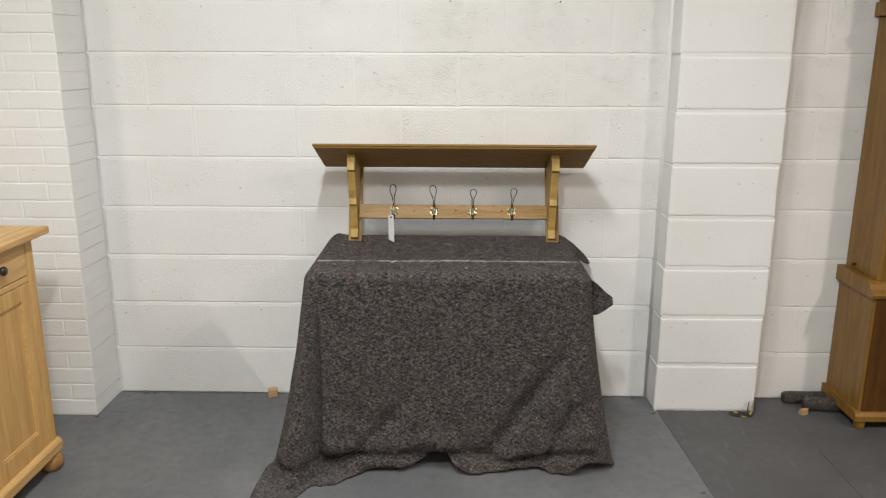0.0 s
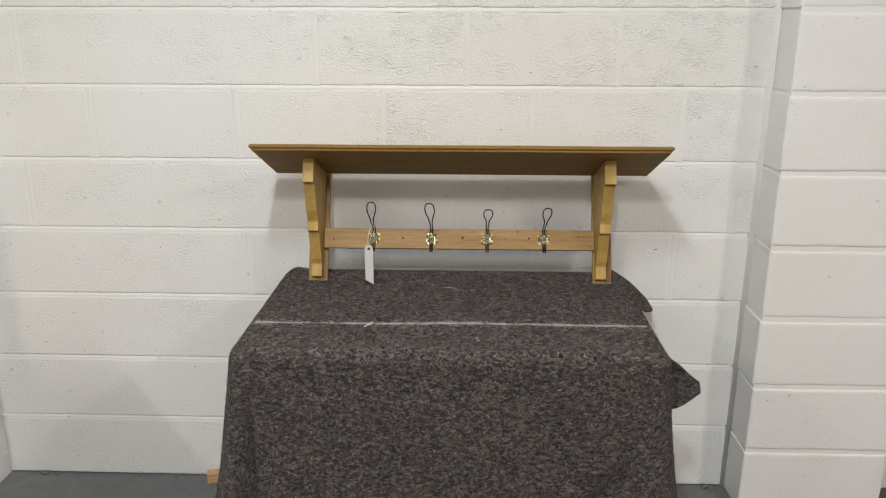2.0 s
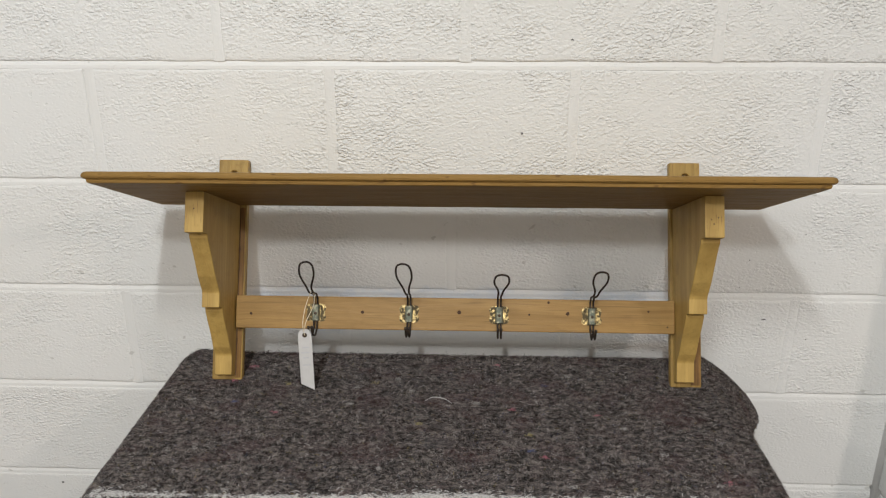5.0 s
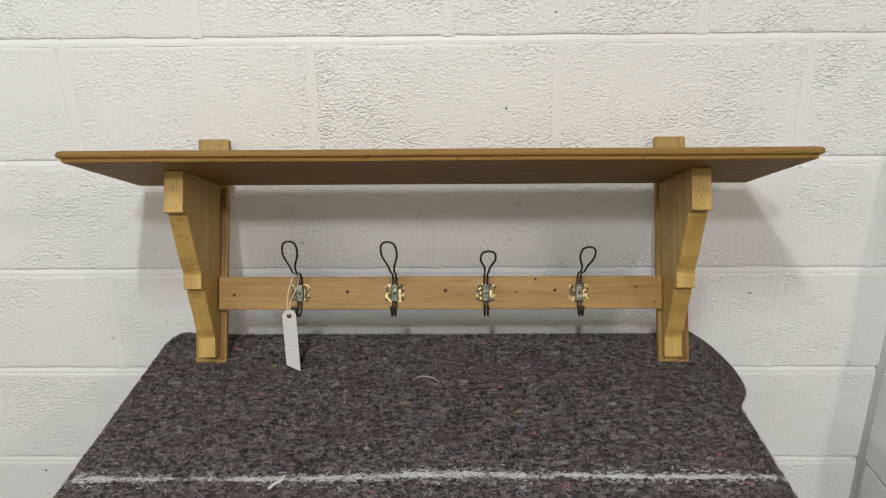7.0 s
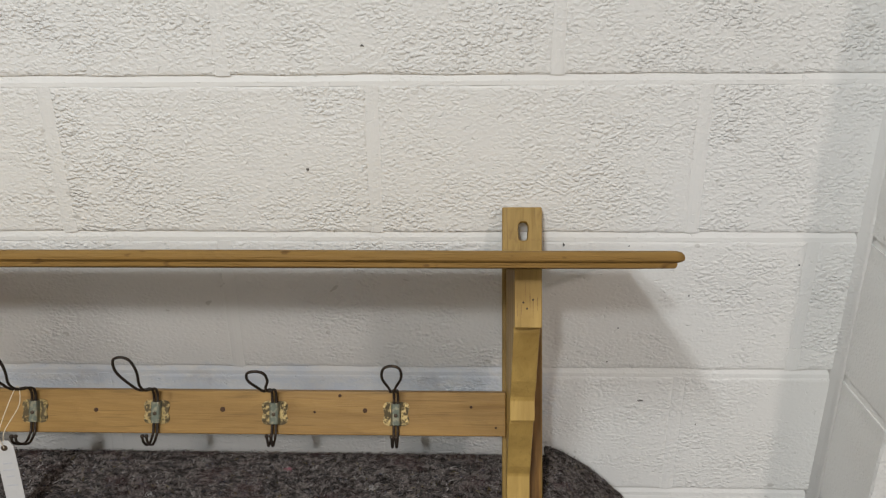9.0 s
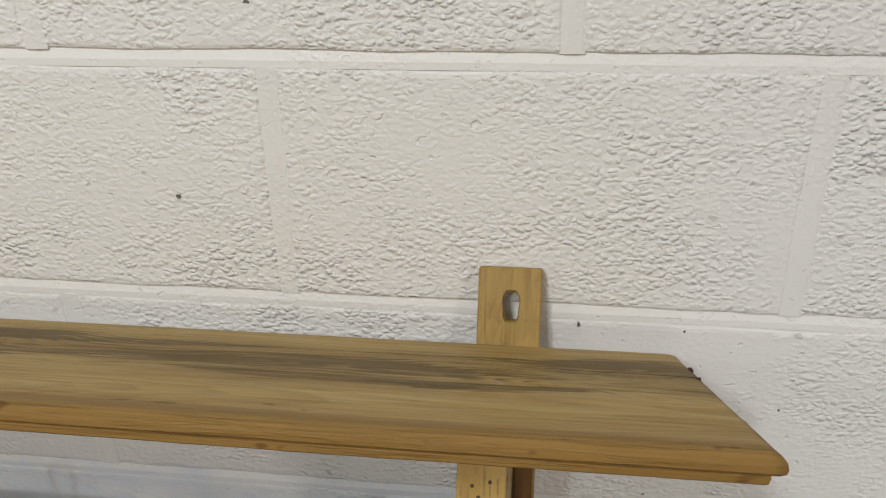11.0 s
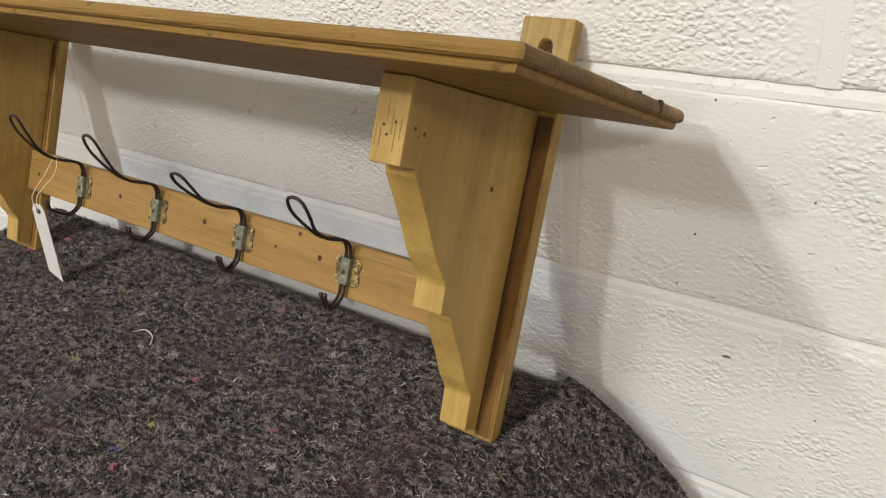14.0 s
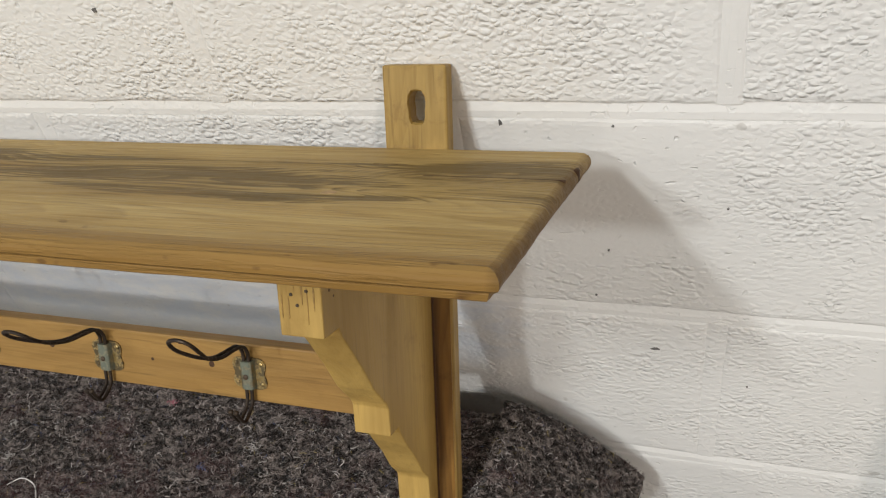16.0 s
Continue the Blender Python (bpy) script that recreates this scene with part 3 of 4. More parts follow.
POST_HIGH = 0.414
for x0, x1, b0, b1 in ((-0.318, -0.262, -0.3055, -0.2745), (0.5295, 0.585, 0.5345, 0.5655)):
    mid = (x0 + x1) / 2 + 0.0015
    post = part("post", slotted_post(x0, x1, 0.017, POST_HIGH, (mid - 0.0068, mid + 0.0068, 0.367, 0.393)), M_POST, rack, "upright pine batten with a slotted fixing hole")
    profile = [(0.0, 0.3266), (-0.201, 0.3242), (-0.2005, 0.257), (-0.179, 0.2565), (-0.177, 0.250), (-0.164, 0.234), (-0.148, 0.213), (-0.130, 0.187), (-0.109, 0.165),
               (-0.106, 0.160), (-0.105, 0.1345), (-0.088, 0.134), (-0.086, 0.128), (-0.074, 0.111), (-0.056, 0.089), (-0.038, 0.062), (-0.026, 0.050), (-0.024, 0.046), (-0.022, 0.011), (0.0, 0.009)]
    bracket = part("bracket", prism(profile, b0, b1, 0.0012), M_BRACKET, rack, "shaped pine bracket with three stepped lips")
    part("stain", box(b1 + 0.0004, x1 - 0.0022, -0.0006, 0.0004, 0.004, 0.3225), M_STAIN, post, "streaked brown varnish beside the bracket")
    crack = [(b1 + 0.0004, 0.006)] + [(b1 + 0.0022 + 0.0014 * noise.noise(Vector((k * 0.9, x0, 1.0))), 0.012 + k * 0.0101) for k in range(31)] + [(b1 + 0.0004, 0.3225)]
    part("crack", prism(crack, -0.0010, 0.0002, 0.0, axis=1), M_KNOT, post, "dark line along the joint")
    spots = ((0.010, 0.286), (0.021, 0.289), (0.014, 0.279)) if x0 > 0 else ((0.015, 0.296),)
    for dx, z in spots:
        part("nail", lathe([(0.0012, 0.0), (0.0012, -0.0003), (0.0007, -0.0006)], 10, axis="y", at=(b0 + dx, -0.2010, z)), M_NAIL, bracket, "rusty nail head")
    rs = random.Random(31 if x0 > 0 else 32)
    for k in range(6):
        dx, low, long, wide = 0.004 + 0.0045 * k + rs.uniform(-0.001, 0.001), rs.uniform(0.266, 0.296), rs.uniform(0.012, 0.026), rs.uniform(0.00025, 0.00055)
        grain = [(b0 + dx + wide * math.cos(a) * (1 + 0.3 * math.sin(3 * a)), low + long / 2 + long / 2 * math.sin(a)) for a in (2 * math.pi * j / 12 for j in range(12))]
        part("grain_streak", prism(grain, -0.20105, -0.2006, 0.0, axis=1), M_RESIN, bracket, "brown resin streak")
    if x0 > 0:
        part("knot", lathe([(0.0028, 0.0), (0.0022, 0.0005)], 12, axis="x", at=(b1 - 0.0002, -0.060, 0.248)), M_KNOT, bracket, "small dark knot")
        for y, z, r in ((-0.189, 0.287, 0.0020), (-0.176, 0.284, 0.0024), (-0.184, 0.281, 0.0012)):
            part("knot", lathe([(r, 0.0), (r * 0.7, 0.0004)], 9, axis="x", at=(b1 - 0.0002, y, z)), M_SPOT, bracket, "brown stain spot")

RAIL_X0, RAIL_X1, RAIL_OUT = -0.2715, 0.5335, 0.0165
rail = part("rail", box(RAIL_X0, RAIL_X1, -RAIL_OUT, -0.0002, 0.097, 0.157, 0.0016, 2), M_RAIL, rack, "orange-tan pine rail board with small knots")
for x, z, r in ((-0.243, 0.124, 0.0028), (-0.036, 0.129, 0.0034), (0.142, 0.131, 0.0040), (0.270, 0.1285, 0.0020), (0.340, 0.131, 0.0036), (0.305, 0.151, 0.0026), (0.486, 0.137, 0.0022), (0.520, 0.109, 0.0018)):
    part("knot", lathe([(r, 0.0), (r * 0.8, -0.0005)], 12, axis="y", at=(x, -RAIL_OUT + 0.0002, z)), M_KNOT, rail)


def hook(x, reach, high, sway, tip):
    """A doubled wire bent into a long loop above and a short hook below, held by a pressed plate."""
    f = RAIL_OUT
    half = 0.0028
    left = [(x - half, -f - tip, 0.101), (x - half, -f - tip + 0.006, 0.092), (x - half, -f - 0.020, 0.086), (x - half, -f - 0.0065, 0.097), (x - half, -f - 0.0048, 0.112), (x - half, -f - 0.0045, 0.140), (x - half, -f - 0.006, 0.152),
            (x - half, -f - 0.016, 0.161), (x - half - 0.0005, -f - reach * 0.45, 0.1635), (x - 0.005 + sway * 0.3, -f - reach * 0.66, 0.166 + (high - 0.166) * 0.16), (x - 0.0125 + sway * 0.7, -f - reach * 0.86, 0.166 + (high - 0.166) * 0.55),
            (x - 0.0105 + sway, -f - reach * 0.98, 0.166 + (high - 0.166) * 0.9), (x + sway, -f - reach, high)]
    right = [(2 * (x + sway * min(1.0, max(0.0, (c - 0.166) / (high - 0.166)))) - a, b, c) for a, b, c in left]
    line = smooth_path(left + right[-2::-1], 5)
    wire = part("hook", tube(line, 0.0018, 8), M_WIRE, rack, "dark iron double-wire coat hook", smooth=True)
    for side in (-1, 1):
        part("wire_tip", lathe([(0.0012, -0.002), (0.0026, -0.0012), (0.0028, 0.0), (0.0026, 0.0012), (0.0012, 0.002)], 10, axis="y", at=(x + side * half, -f - tip, 0.1015)), M_WIRE, wire, smooth=True)
    plate = bmesh.new()
    outline = []
    for k in range(40):
        a = 2 * math.pi * k / 40
        u, v = math.cos(a), math.sin(a)
        w = 0.0185 * abs(u) ** 0.45 * (1 if u > 0 else -1)
        h = 0.0165 * abs(v) ** 0.45 * (1 if v > 0 else -1)
        w *= 1 - 0.14 * math.exp(-(h / 0.005) ** 2)
        outline.append((x + w, 0.127 + h))
    prism(outline, -f - 0.0014, -f, 0.0, plate, axis=1)
    back = part("back_plate", plate, M_BRASS, wire, "worn brass plate")
    clip = [(x - 0.0072, -f - 0.0010), (x - 0.0060, -f - 0.0068), (x - 0.0040, -f - 0.0082), (x + 0.0040, -f - 0.0082), (x + 0.0060, -f - 0.0068), (x + 0.0072, -f - 0.0010)]
    part("clip", prism(clip, 0.1125, 0.1415, 0.0005, axis=2), M_GREEN, wire, "pressed clip with green tarnish")
    part("rivet", lathe([(0.0028, 0.0), (0.0026, -0.0009), (0.0014, -0.0014)], 12, axis="y", at=(x, -f - 0.0081, 0.126)), M_NAIL, wire, smooth=True)
    for dx in (-0.0135, 0.0135):
        for dz in (-0.0105, 0.0105):
            part("screw", lathe([(0.0024, 0.0), (0.0022, -0.0007), (0.0010, -0.0010)], 10, axis="y", at=(x + dx, -f - 0.0013, 0.127 + dz)), M_BRASS, wire, smooth=True)
    return wire


hook(-0.122, 0.112, 0.2145, 0.002, 0.052)
hook(0.050, 0.110, 0.2130, -0.004, 0.042)
hook(0.215, 0.109, 0.1965, 0.001, 0.033)
hook(0.383, 0.102, 0.2035, 0.003, 0.034)

# ---------------- paper tag ----------------
tag_place = pose(-0.130, 3.170, 0.918, -3, 0, 10)
tag = thing("price_tag", "white card tag on a cotton string, hanging from a hook", "tag", tag_place)
outline = [(-0.0118, -0.104), (0.0118, -0.1185), (0.0118, -0.009), (0.0070, 0.0), (-0.0070, 0.0), (-0.0118, -0.009)]
card = part("card", prism(outline, -0.0004, 0.0004, 0.0, axis=1), M_CARD, tag)
part("eyelet", lathe([(0.0042, -0.0008), (0.0044, 0.0), (0.0042, 0.0008)], 16, axis="y", at=(0, 0, -0.0105)), M_NAIL, tag, "dark eyelet")
for z, w in ((-0.034, 0.006), (-0.044, 0.008), (-0.054, 0.005), (-0.068, 0.007)):
    part("writing_bar", box(-w, w, -0.0007, -0.00045, z - 0.0012, z + 0.0012), M_FAINT, card, "faint pencil line")
loop_top = tag_place.inverted() @ (rack.matrix_world @ Vector((-0.120, -0.066, 0.168)))
string = smooth_path([(0, -0.0006, -0.0105), (-0.002, -0.002, 0.012), loop_top * 0.6 + Vector((-0.006, 0, 0)), loop_top, loop_top * 0.62 + Vector((0.008, 0.004, 0)), (0.003, 0.002, 0.012), (0, 0.0006, -0.0105)], 6)
part("string", tube(string, 0.0006, 6), M_STRING, tag, "thin cotton string")

# ---------------- table under its blanket ----------------
TABLE_TOP = 0.782
table = thing("table", "plain table hidden under a grey blanket", "table", pose(0.115, 3.02, 0))
part("tabletop", box(-0.495, 0.495, -0.275, 0.275, TABLE_TOP - 0.03, TABLE_TOP, 0.004), M_TABLE, table)
for sx in (-1, 1):
    for sy in (-1, 1):
        part("leg", box(sx * 0.44 - 0.025, sx * 0.44 + 0.025, sy * 0.23 - 0.025, sy * 0.23 + 0.025, 0, TABLE_TOP - 0.03, 0.003), M_TABLE, table)

CLOTH_TOP = 0.795
RX0, RX1, RY0, RY1, RC = -0.385, 0.612, 2.716, 3.312, 0.028


def around(count):
    """Points and outward ways round the table's edge, from its back, clockwise seen from above."""
    parts = [((RX1 - RC, RY1), (RX0 + RC, RY1), (0, 1)), ((RX0, RY1 - RC), (RX0, RY0 + RC), (-1, 0)), ((RX0 + RC, RY0), (RX1 - RC, RY0), (0, -1)), ((RX1, RY0 + RC), (RX1, RY1 - RC), (1, 0))]
    centres = [(RX0 + RC, RY1 - RC, 90), (RX0 + RC, RY0 + RC, 180), (RX1 - RC, RY0 + RC, 270), (RX1 - RC, RY1 - RC, 0)]
    out = []
    for (a, b, way), (cx, cy, start) in zip(parts, centres):
        n = max(4, int(math.dist(a, b) / 0.0095))
        out += [(a[0] + (b[0] - a[0]) * k / n, a[1] + (b[1] - a[1]) * k / n, way[0], way[1]) for k in range(n)]
        for k in range(count):
            ang = radians(start + 90 * k / count)
            out.append((cx + RC * math.cos(ang), cy + RC * math.sin(ang), math.cos(ang), math.sin(ang)))
    return out


def bump_at(x, centre, width):
    return math.exp(-((x - centre) / width) ** 2)


def hang(x, y, wx, wy):
    """Edge radius, outward slope, extra length on the floor, and fold depth at a place on the edge."""
    front, left, right, back = max(0, -wy), max(0, -wx), max(0, wx), max(0, wy)
    corner_l, corner_r = bump_at(wx, -0.50, 0.26) * (wy < -0.1), front * right * 2
    radius = 0.030 * front + 0.028 * (left + right) + 0.012 * back
    slope = 0.008 * front + left * (0.128 + 0.055 * min(1, max(0, (3.15 - y) / 0.3))) + 0.160 * right + 0.02 * back + 0.105 * corner_l - 0.040 * corner_r
    slope += 0.025 * bump_at(x, RX0, 0.16) * front
    pulled = min(1, max(0, (-0.18 - x) / 0.22))
    extra = -0.036 * corner_r + front * (-0.020 * min(1, max(0, (x + 0.10) / 0.15)) + 0.105 * pulled ** 1.5 + 0.004 * bump_at(x, 0.42, 0.24) - 0.050 * bump_at(x, 0.085, 0.06) - 0.024 * bump_at(x, -0.06, 0.10)) + 0.075 * corner_l - 0.01 * (left + right) + front * 0.022 * noise.noise(Vector((x * 6.5, 0.4, 8.8)))
    fold = 0.010 * front + 0.014 * (left + right) + 0.02 * corner_l
    return radius, slope, extra, fold, back


def cloth_line(radius, slope, length, total):
    """Outward distance and height after a length of cloth over the edge."""
    quarter = radius * math.pi / 2
    if length < quarter:
        a = length / radius
        return radius * math.sin(a), CLOTH_TOP - radius * (1 - math.cos(a))
    down = length - quarter
    bend = 0.022
    fall = CLOTH_TOP - radius - bend - 0.006
    run = fall / math.cos(math.atan(slope))
    if down < run:
        return radius + slope * down * (0.6 + 0.4 * down / run), CLOTH_TOP - radius - down * fall / run
    past = down - run
    curve = bend * math.pi / 2
    if past < curve:
        a = past / bend
        return radius + slope * run + bend * (1 - math.cos(a)), 0.006 + bend * (1 - math.sin(a))
    return radius + slope * run + bend + past - curve, 0.006


def blanket_mesh():
    bm = bmesh.new()
    edge = around(16)
    count = len(edge)
    cx, cy = (RX0 + RX1) / 2, (RY0 + RY1) / 2
    rings = []
    for k in range(1, 19):
        f = k / 18
        ring = []
        for x, y, wx, wy in edge:
            px, py = cx + (x - cx) * f, cy + (y - cy) * f
            z = CLOTH_TOP + 0.0016 * noise.noise(Vector((px * 9, py * 9, 0.3))) + 0.0009 * noise.noise(Vector((px * 55, py * 55, 4.3)))
            z += 0.011 * math.exp(-((px - RX0) ** 2 + (py - RY1) ** 2) / 0.040 ** 2)
            ring.append(bm.verts.new((px, py, z)))
        rings.append(ring)
    for j in range(1, 61):
        ring = []
        for i, (x, y, wx, wy) in enumerate(edge):
            radius, slope, extra, fold, back = hang(x, y, wx, wy)
            total = 0.10 if back > 0.5 else (CLOTH_TOP - 0.006) + 0.02 + extra + slope * 0.1
            length = total * j / 60
            out, z = cloth_line(radius, slope, length, total)
            depth = max(0.0, min(1.0, (CLOTH_TOP - z) / 0.75))
            s = i / count
            wave = math.sin(s * 95 + 1.7 * math.sin(s * 31)) * 0.6 + 0.8 * noise.noise(Vector((x * 5 + y * 4, z * 1.1, 7.7)))
            tight = noise.noise(Vector((x * 11, y * 11, z * 7 + 2.0)))
            if front_of(wy):
                wave += 0.9 * noise.noise(Vector((x * 3.2 - z * 2.2, z * 2.6 + x, 1.2)))
            out += fold * depth * wave + 0.006 * depth * tight + 0.0011 * noise.noise(Vector((x * 60, y * 60, z * 60)))
            if front_of(wy):
                low = max(0.0, 1 - z / 0.40)
                out += 0.030 * low * noise.noise(Vector((x * 7.5 + z * 5, z * 9 - x * 3, 9.1))) + 0.010 * low * noise.noise(Vector((x * 19 - z * 8, z * 22, 4.1)))
                crush = 0.75 + 1.1 * noise.noise(Vector((x * 5.5, 3.0, 1.0)))
                level = 0.062 + 0.035 * noise.noise(Vector((x * 4.0, 7.0, 2.0)))
                ridge = 1 - abs(noise.noise(Vector((x * 8 + z * 7, z * 15 - x * 5, 2.6)))) * 2.2
                out += 0.016 * low * max(0.0, ridge) ** 3 - 0.010 * low * max(0.0, 1 - abs(noise.noise(Vector((x * 13 - z * 6, z * 20, 6.6)))) * 3) ** 2
                out += crush * (0.016 * math.exp(-((z - level - 0.070) / 0.045) ** 2) - 0.040 * math.exp(-((z - level) / 0.020) ** 2))
                out -= 0.085 * min(1, depth * 1.3) * bump_at(wx, -0.18, 0.11) * bump_at(x, RX0, 0.05) - 0.012 * depth * bump_at(x, -0.31, 0.04)
                for (xa, za), (xb, zb), deep, wide in (((0.54, 0.46), (0.27, 0.06), 0.036, 0.032), ((0.64, 0.36), (0.50, 0.05), 0.022, 0.028), ((-0.02, 0.30), (-0.26, 0.05), 0.016, 0.030), ((0.12, 0.22), (0.24, 0.05), 0.014, 0.024)):
                    along = max(0.0, min(1.0, ((x - xa) * (xb - xa) + (z - za) * (zb - za)) / ((xb - xa) ** 2 + (zb - za) ** 2)))
                    gap = math.hypot(x - xa - along * (xb - xa), z - za - along * (zb - za))
                    out -= 1.4 * deep * math.sin(math.pi * (0.15 + 0.7 * along)) * math.exp(-(gap / wide) ** 2)
            if z < 0.05:
                z += 0.014 * abs(noise.noise(Vector((x * 9, y * 9, 3.3)))) * min(1, length / total)
            ring.append(bm.verts.new((x + wx * out, y + wy * out, z)))
        rings.append(ring)
    for a, b in zip(rings, rings[1:]):
        for i in range(count):
            j = (i + 1) % count
            bm.faces.new((a[i], a[j], b[j], b[i]))
    middle = bm.verts.new((cx, cy, CLOTH_TOP))
    for i in range(count):
        bm.faces.new((rings[0][(i + 1) % count], rings[0][i], middle))
    return bm


def front_of(wy):
    return wy < -0.5


blanket = part("blanket", blanket_mesh(), M_FELT, None, smooth=True)
tagged(blanket, "dark grey speckled felt blanket draped over a table", "blanket")
skin = blanket.modifiers.new("thickness", "SOLIDIFY")
skin.thickness, skin.offset = 0.006, -1.0

bm = tube(smooth_path([(-0.103, 2.846, 0.7965), (-0.096, 2.856, 0.798), (-0.090, 2.862, 0.7975), (-0.086, 2.874, 0.797)], 4), 0.0022, 6)
part("thread", bm, M_THREAD, blanket, "loose white thread")
bm = tube(smooth_path([(0.085, 3.140, 0.797), (0.098, 3.150, 0.7985), (0.118, 3.146, 0.798), (0.132, 3.132, 0.797)], 5), 0.0007, 5)
part("thread", bm, M_THREAD, blanket, "loose white thread")


def flap_mesh():
    """The blanket's corner that sticks out beside the table: a bent triangle, tip outward."""
    bm = bmesh.new()
    n = 16
    rows = []
    for i in range(n + 1):
        u = i / n
        row = []
        for k in range(n + 1):
            v = k / n
            root = Vector((0.612, 2.742, 0.790)).lerp(Vector((0.640, 2.775, 0.618)), v)
            tip = Vector((0.738, 2.805, 0.676)).lerp(Vector((0.744, 2.790, 0.650)), v)
            p = root.lerp(tip, u)
            p.y += 0.030 * math.sin(math.pi * v) * (1 - u) + 0.010 * noise.noise(p * 15)
            p.x += 0.006 * noise.noise(p * 16)
            p.z += 0.022 * math.sin(math.pi * u) * (0.35 - v) + 0.006 * noise.noise(p * 17 + Vector((3, 1, 2)))
            row.append(bm.verts.new(p))
        rows.append(row)
    for a, b in zip(rows, rows[1:]):
        for k in range(n):
            bm.faces.new((a[k], a[k + 1], b[k + 1], b[k]))
    return bm


flap = part("flap", flap_mesh(), M_FELT, blanket, "loose folded corner sticking out", smooth=True)
skin = flap.modifiers.new("thickness", "SOLIDIFY")
skin.thickness, skin.offset = 0.006, 0.0



def lip_mesh():
    """The stiff back corner of the cloth, lifted away from the table beside the wall."""
    bm = bmesh.new()
    n = 20
    rows = []
    for i in range(n + 1):
        u = i / n
        row = []
        for k in range(n + 1):
            v = k / n
            wide = u * u * (3 - 2 * u)
            reach, drop = 0.036 + 0.103 * wide, 0.034 + 0.094 * wide
            bent = 0.5 * math.pi * v
            p = Vector((0.596 + 0.004 * u + reach * (0.70 * v ** 1.15 + 0.33 * math.sin(bent)), 3.040 + 0.298 * u + 0.018 * v * wide, CLOTH_TOP + 0.0008 - drop * v ** 1.30))
            p += Vector((0.004, 0.004, 0.005)) * noise.noise(p * 21) * v + Vector((0, 0, 0.0015)) * noise.noise(p * 70) * v
            row.append(bm.verts.new(p))
        rows.append(row)
    for a, b in zip(rows, rows[1:]):
        for k in range(n):
            bm.faces.new((a[k], a[k + 1], b[k + 1], b[k]))
    return bm


lip = part("lip", lip_mesh(), M_FELT, blanket, "stiff lifted corner of the cloth", smooth=True)
skin = lip.modifiers.new("thickness", "SOLIDIFY")
skin.thickness, skin.offset = 0.006, 0.0


def lint_material():
    n = Nodes("wool_fibres", 0.95)
    pick = n.add("ShaderNodeNewGeometry").outputs["Random Per Island"]
    node = n.add("ShaderNodeValToRGB")
    node.color_ramp.interpolation = "CONSTANT"
    stops = [(0.0, (0.012, 0.010, 0.0095)), (0.31, (0.056, 0.045, 0.042)), (0.55, (0.135, 0.112, 0.104)), (0.79, (0.27, 0.232, 0.218)), (0.945, (0.48, 0.45, 0.43)), (0.984, (0.25, 0.06, 0.08)), (0.984, (0.26, 0.20, 0.06)), (0.992, (0.07, 0.09, 0.17))]
    while len(node.color_ramp.elements) < len(stops):
        node.color_ramp.elements.new(0.5)
    for element, (at, colour) in zip(node.color_ramp.elements, stops):
        element.position, element.color = at, (*colour, 1)
    n.link(pick, node.inputs["Fac"])
    n.bsdf.inputs["Specular IOR Level"].default_value = 0.1
    p = n.coords("world", (1.0, 1.7, 1.7))
    clump, hue = n.noise(p, 84, 4, 0.75, 0.8), n.noise(p, 13, 3, 0.6)
    colour = n.mix(n.maths("MULTIPLY", n.grey(clump, 0.500, 0.600), 0.48), node.outputs["Color"], (0.410, 0.350, 0.320))
    colour = n.mix(n.maths("MULTIPLY", n.grey(clump, 0.500, 0.410), 0.80), colour, (0.012, 0.010, 0.009))
    colour = n.mix(n.maths("MULTIPLY", n.grey(hue, 0.52, 0.66), 0.38), colour, (0.110, 0.056, 0.058))
    return n.finish(colour)


def fibres(name, p, nrm, way, gen, long, wide, material):
    """Short curled strips at the places p, lying along way on a face of normal nrm."""
    total = len(p)
    side = np.cross(nrm, way)
    length, broad = gen.uniform(*long, (total, 1)), gen.uniform(*wide, (total, 1))
    lift, bend = gen.uniform(0.0005, 0.0026, (total, 1)), gen.normal(size=(total, 1)) * long[1] * 0.28
    verts = np.zeros((total, 8, 3))
    for k, (f, h) in enumerate(((-0.5, 0.0), (-0.17, 0.9), (0.17, 1.0), (0.5, 0.2))):
        mid = p + way * length * f + side * bend * (1 - 4 * f * f) + nrm * (lift * h + 0.0002)
        verts[:, 2 * k], verts[:, 2 * k + 1] = mid - side * broad, mid + side * broad
    first = np.arange(total)[:, None] * 8
    faces = np.concatenate([first + np.array([[a, a + 1, a + 3, a + 2]]) for a in (0, 2, 4)])
    out = bpy.data.meshes.new(name)
    out.from_pydata(verts.reshape(-1, 3).tolist(), [], faces.tolist())
    out.materials.append(material)
    return out


def flat_ways(nrm, gen):
    way = np.cross(nrm, gen.normal(size=nrm.shape))
    return way / (np.linalg.norm(way, axis=1, keepdims=True) + 1e-9)


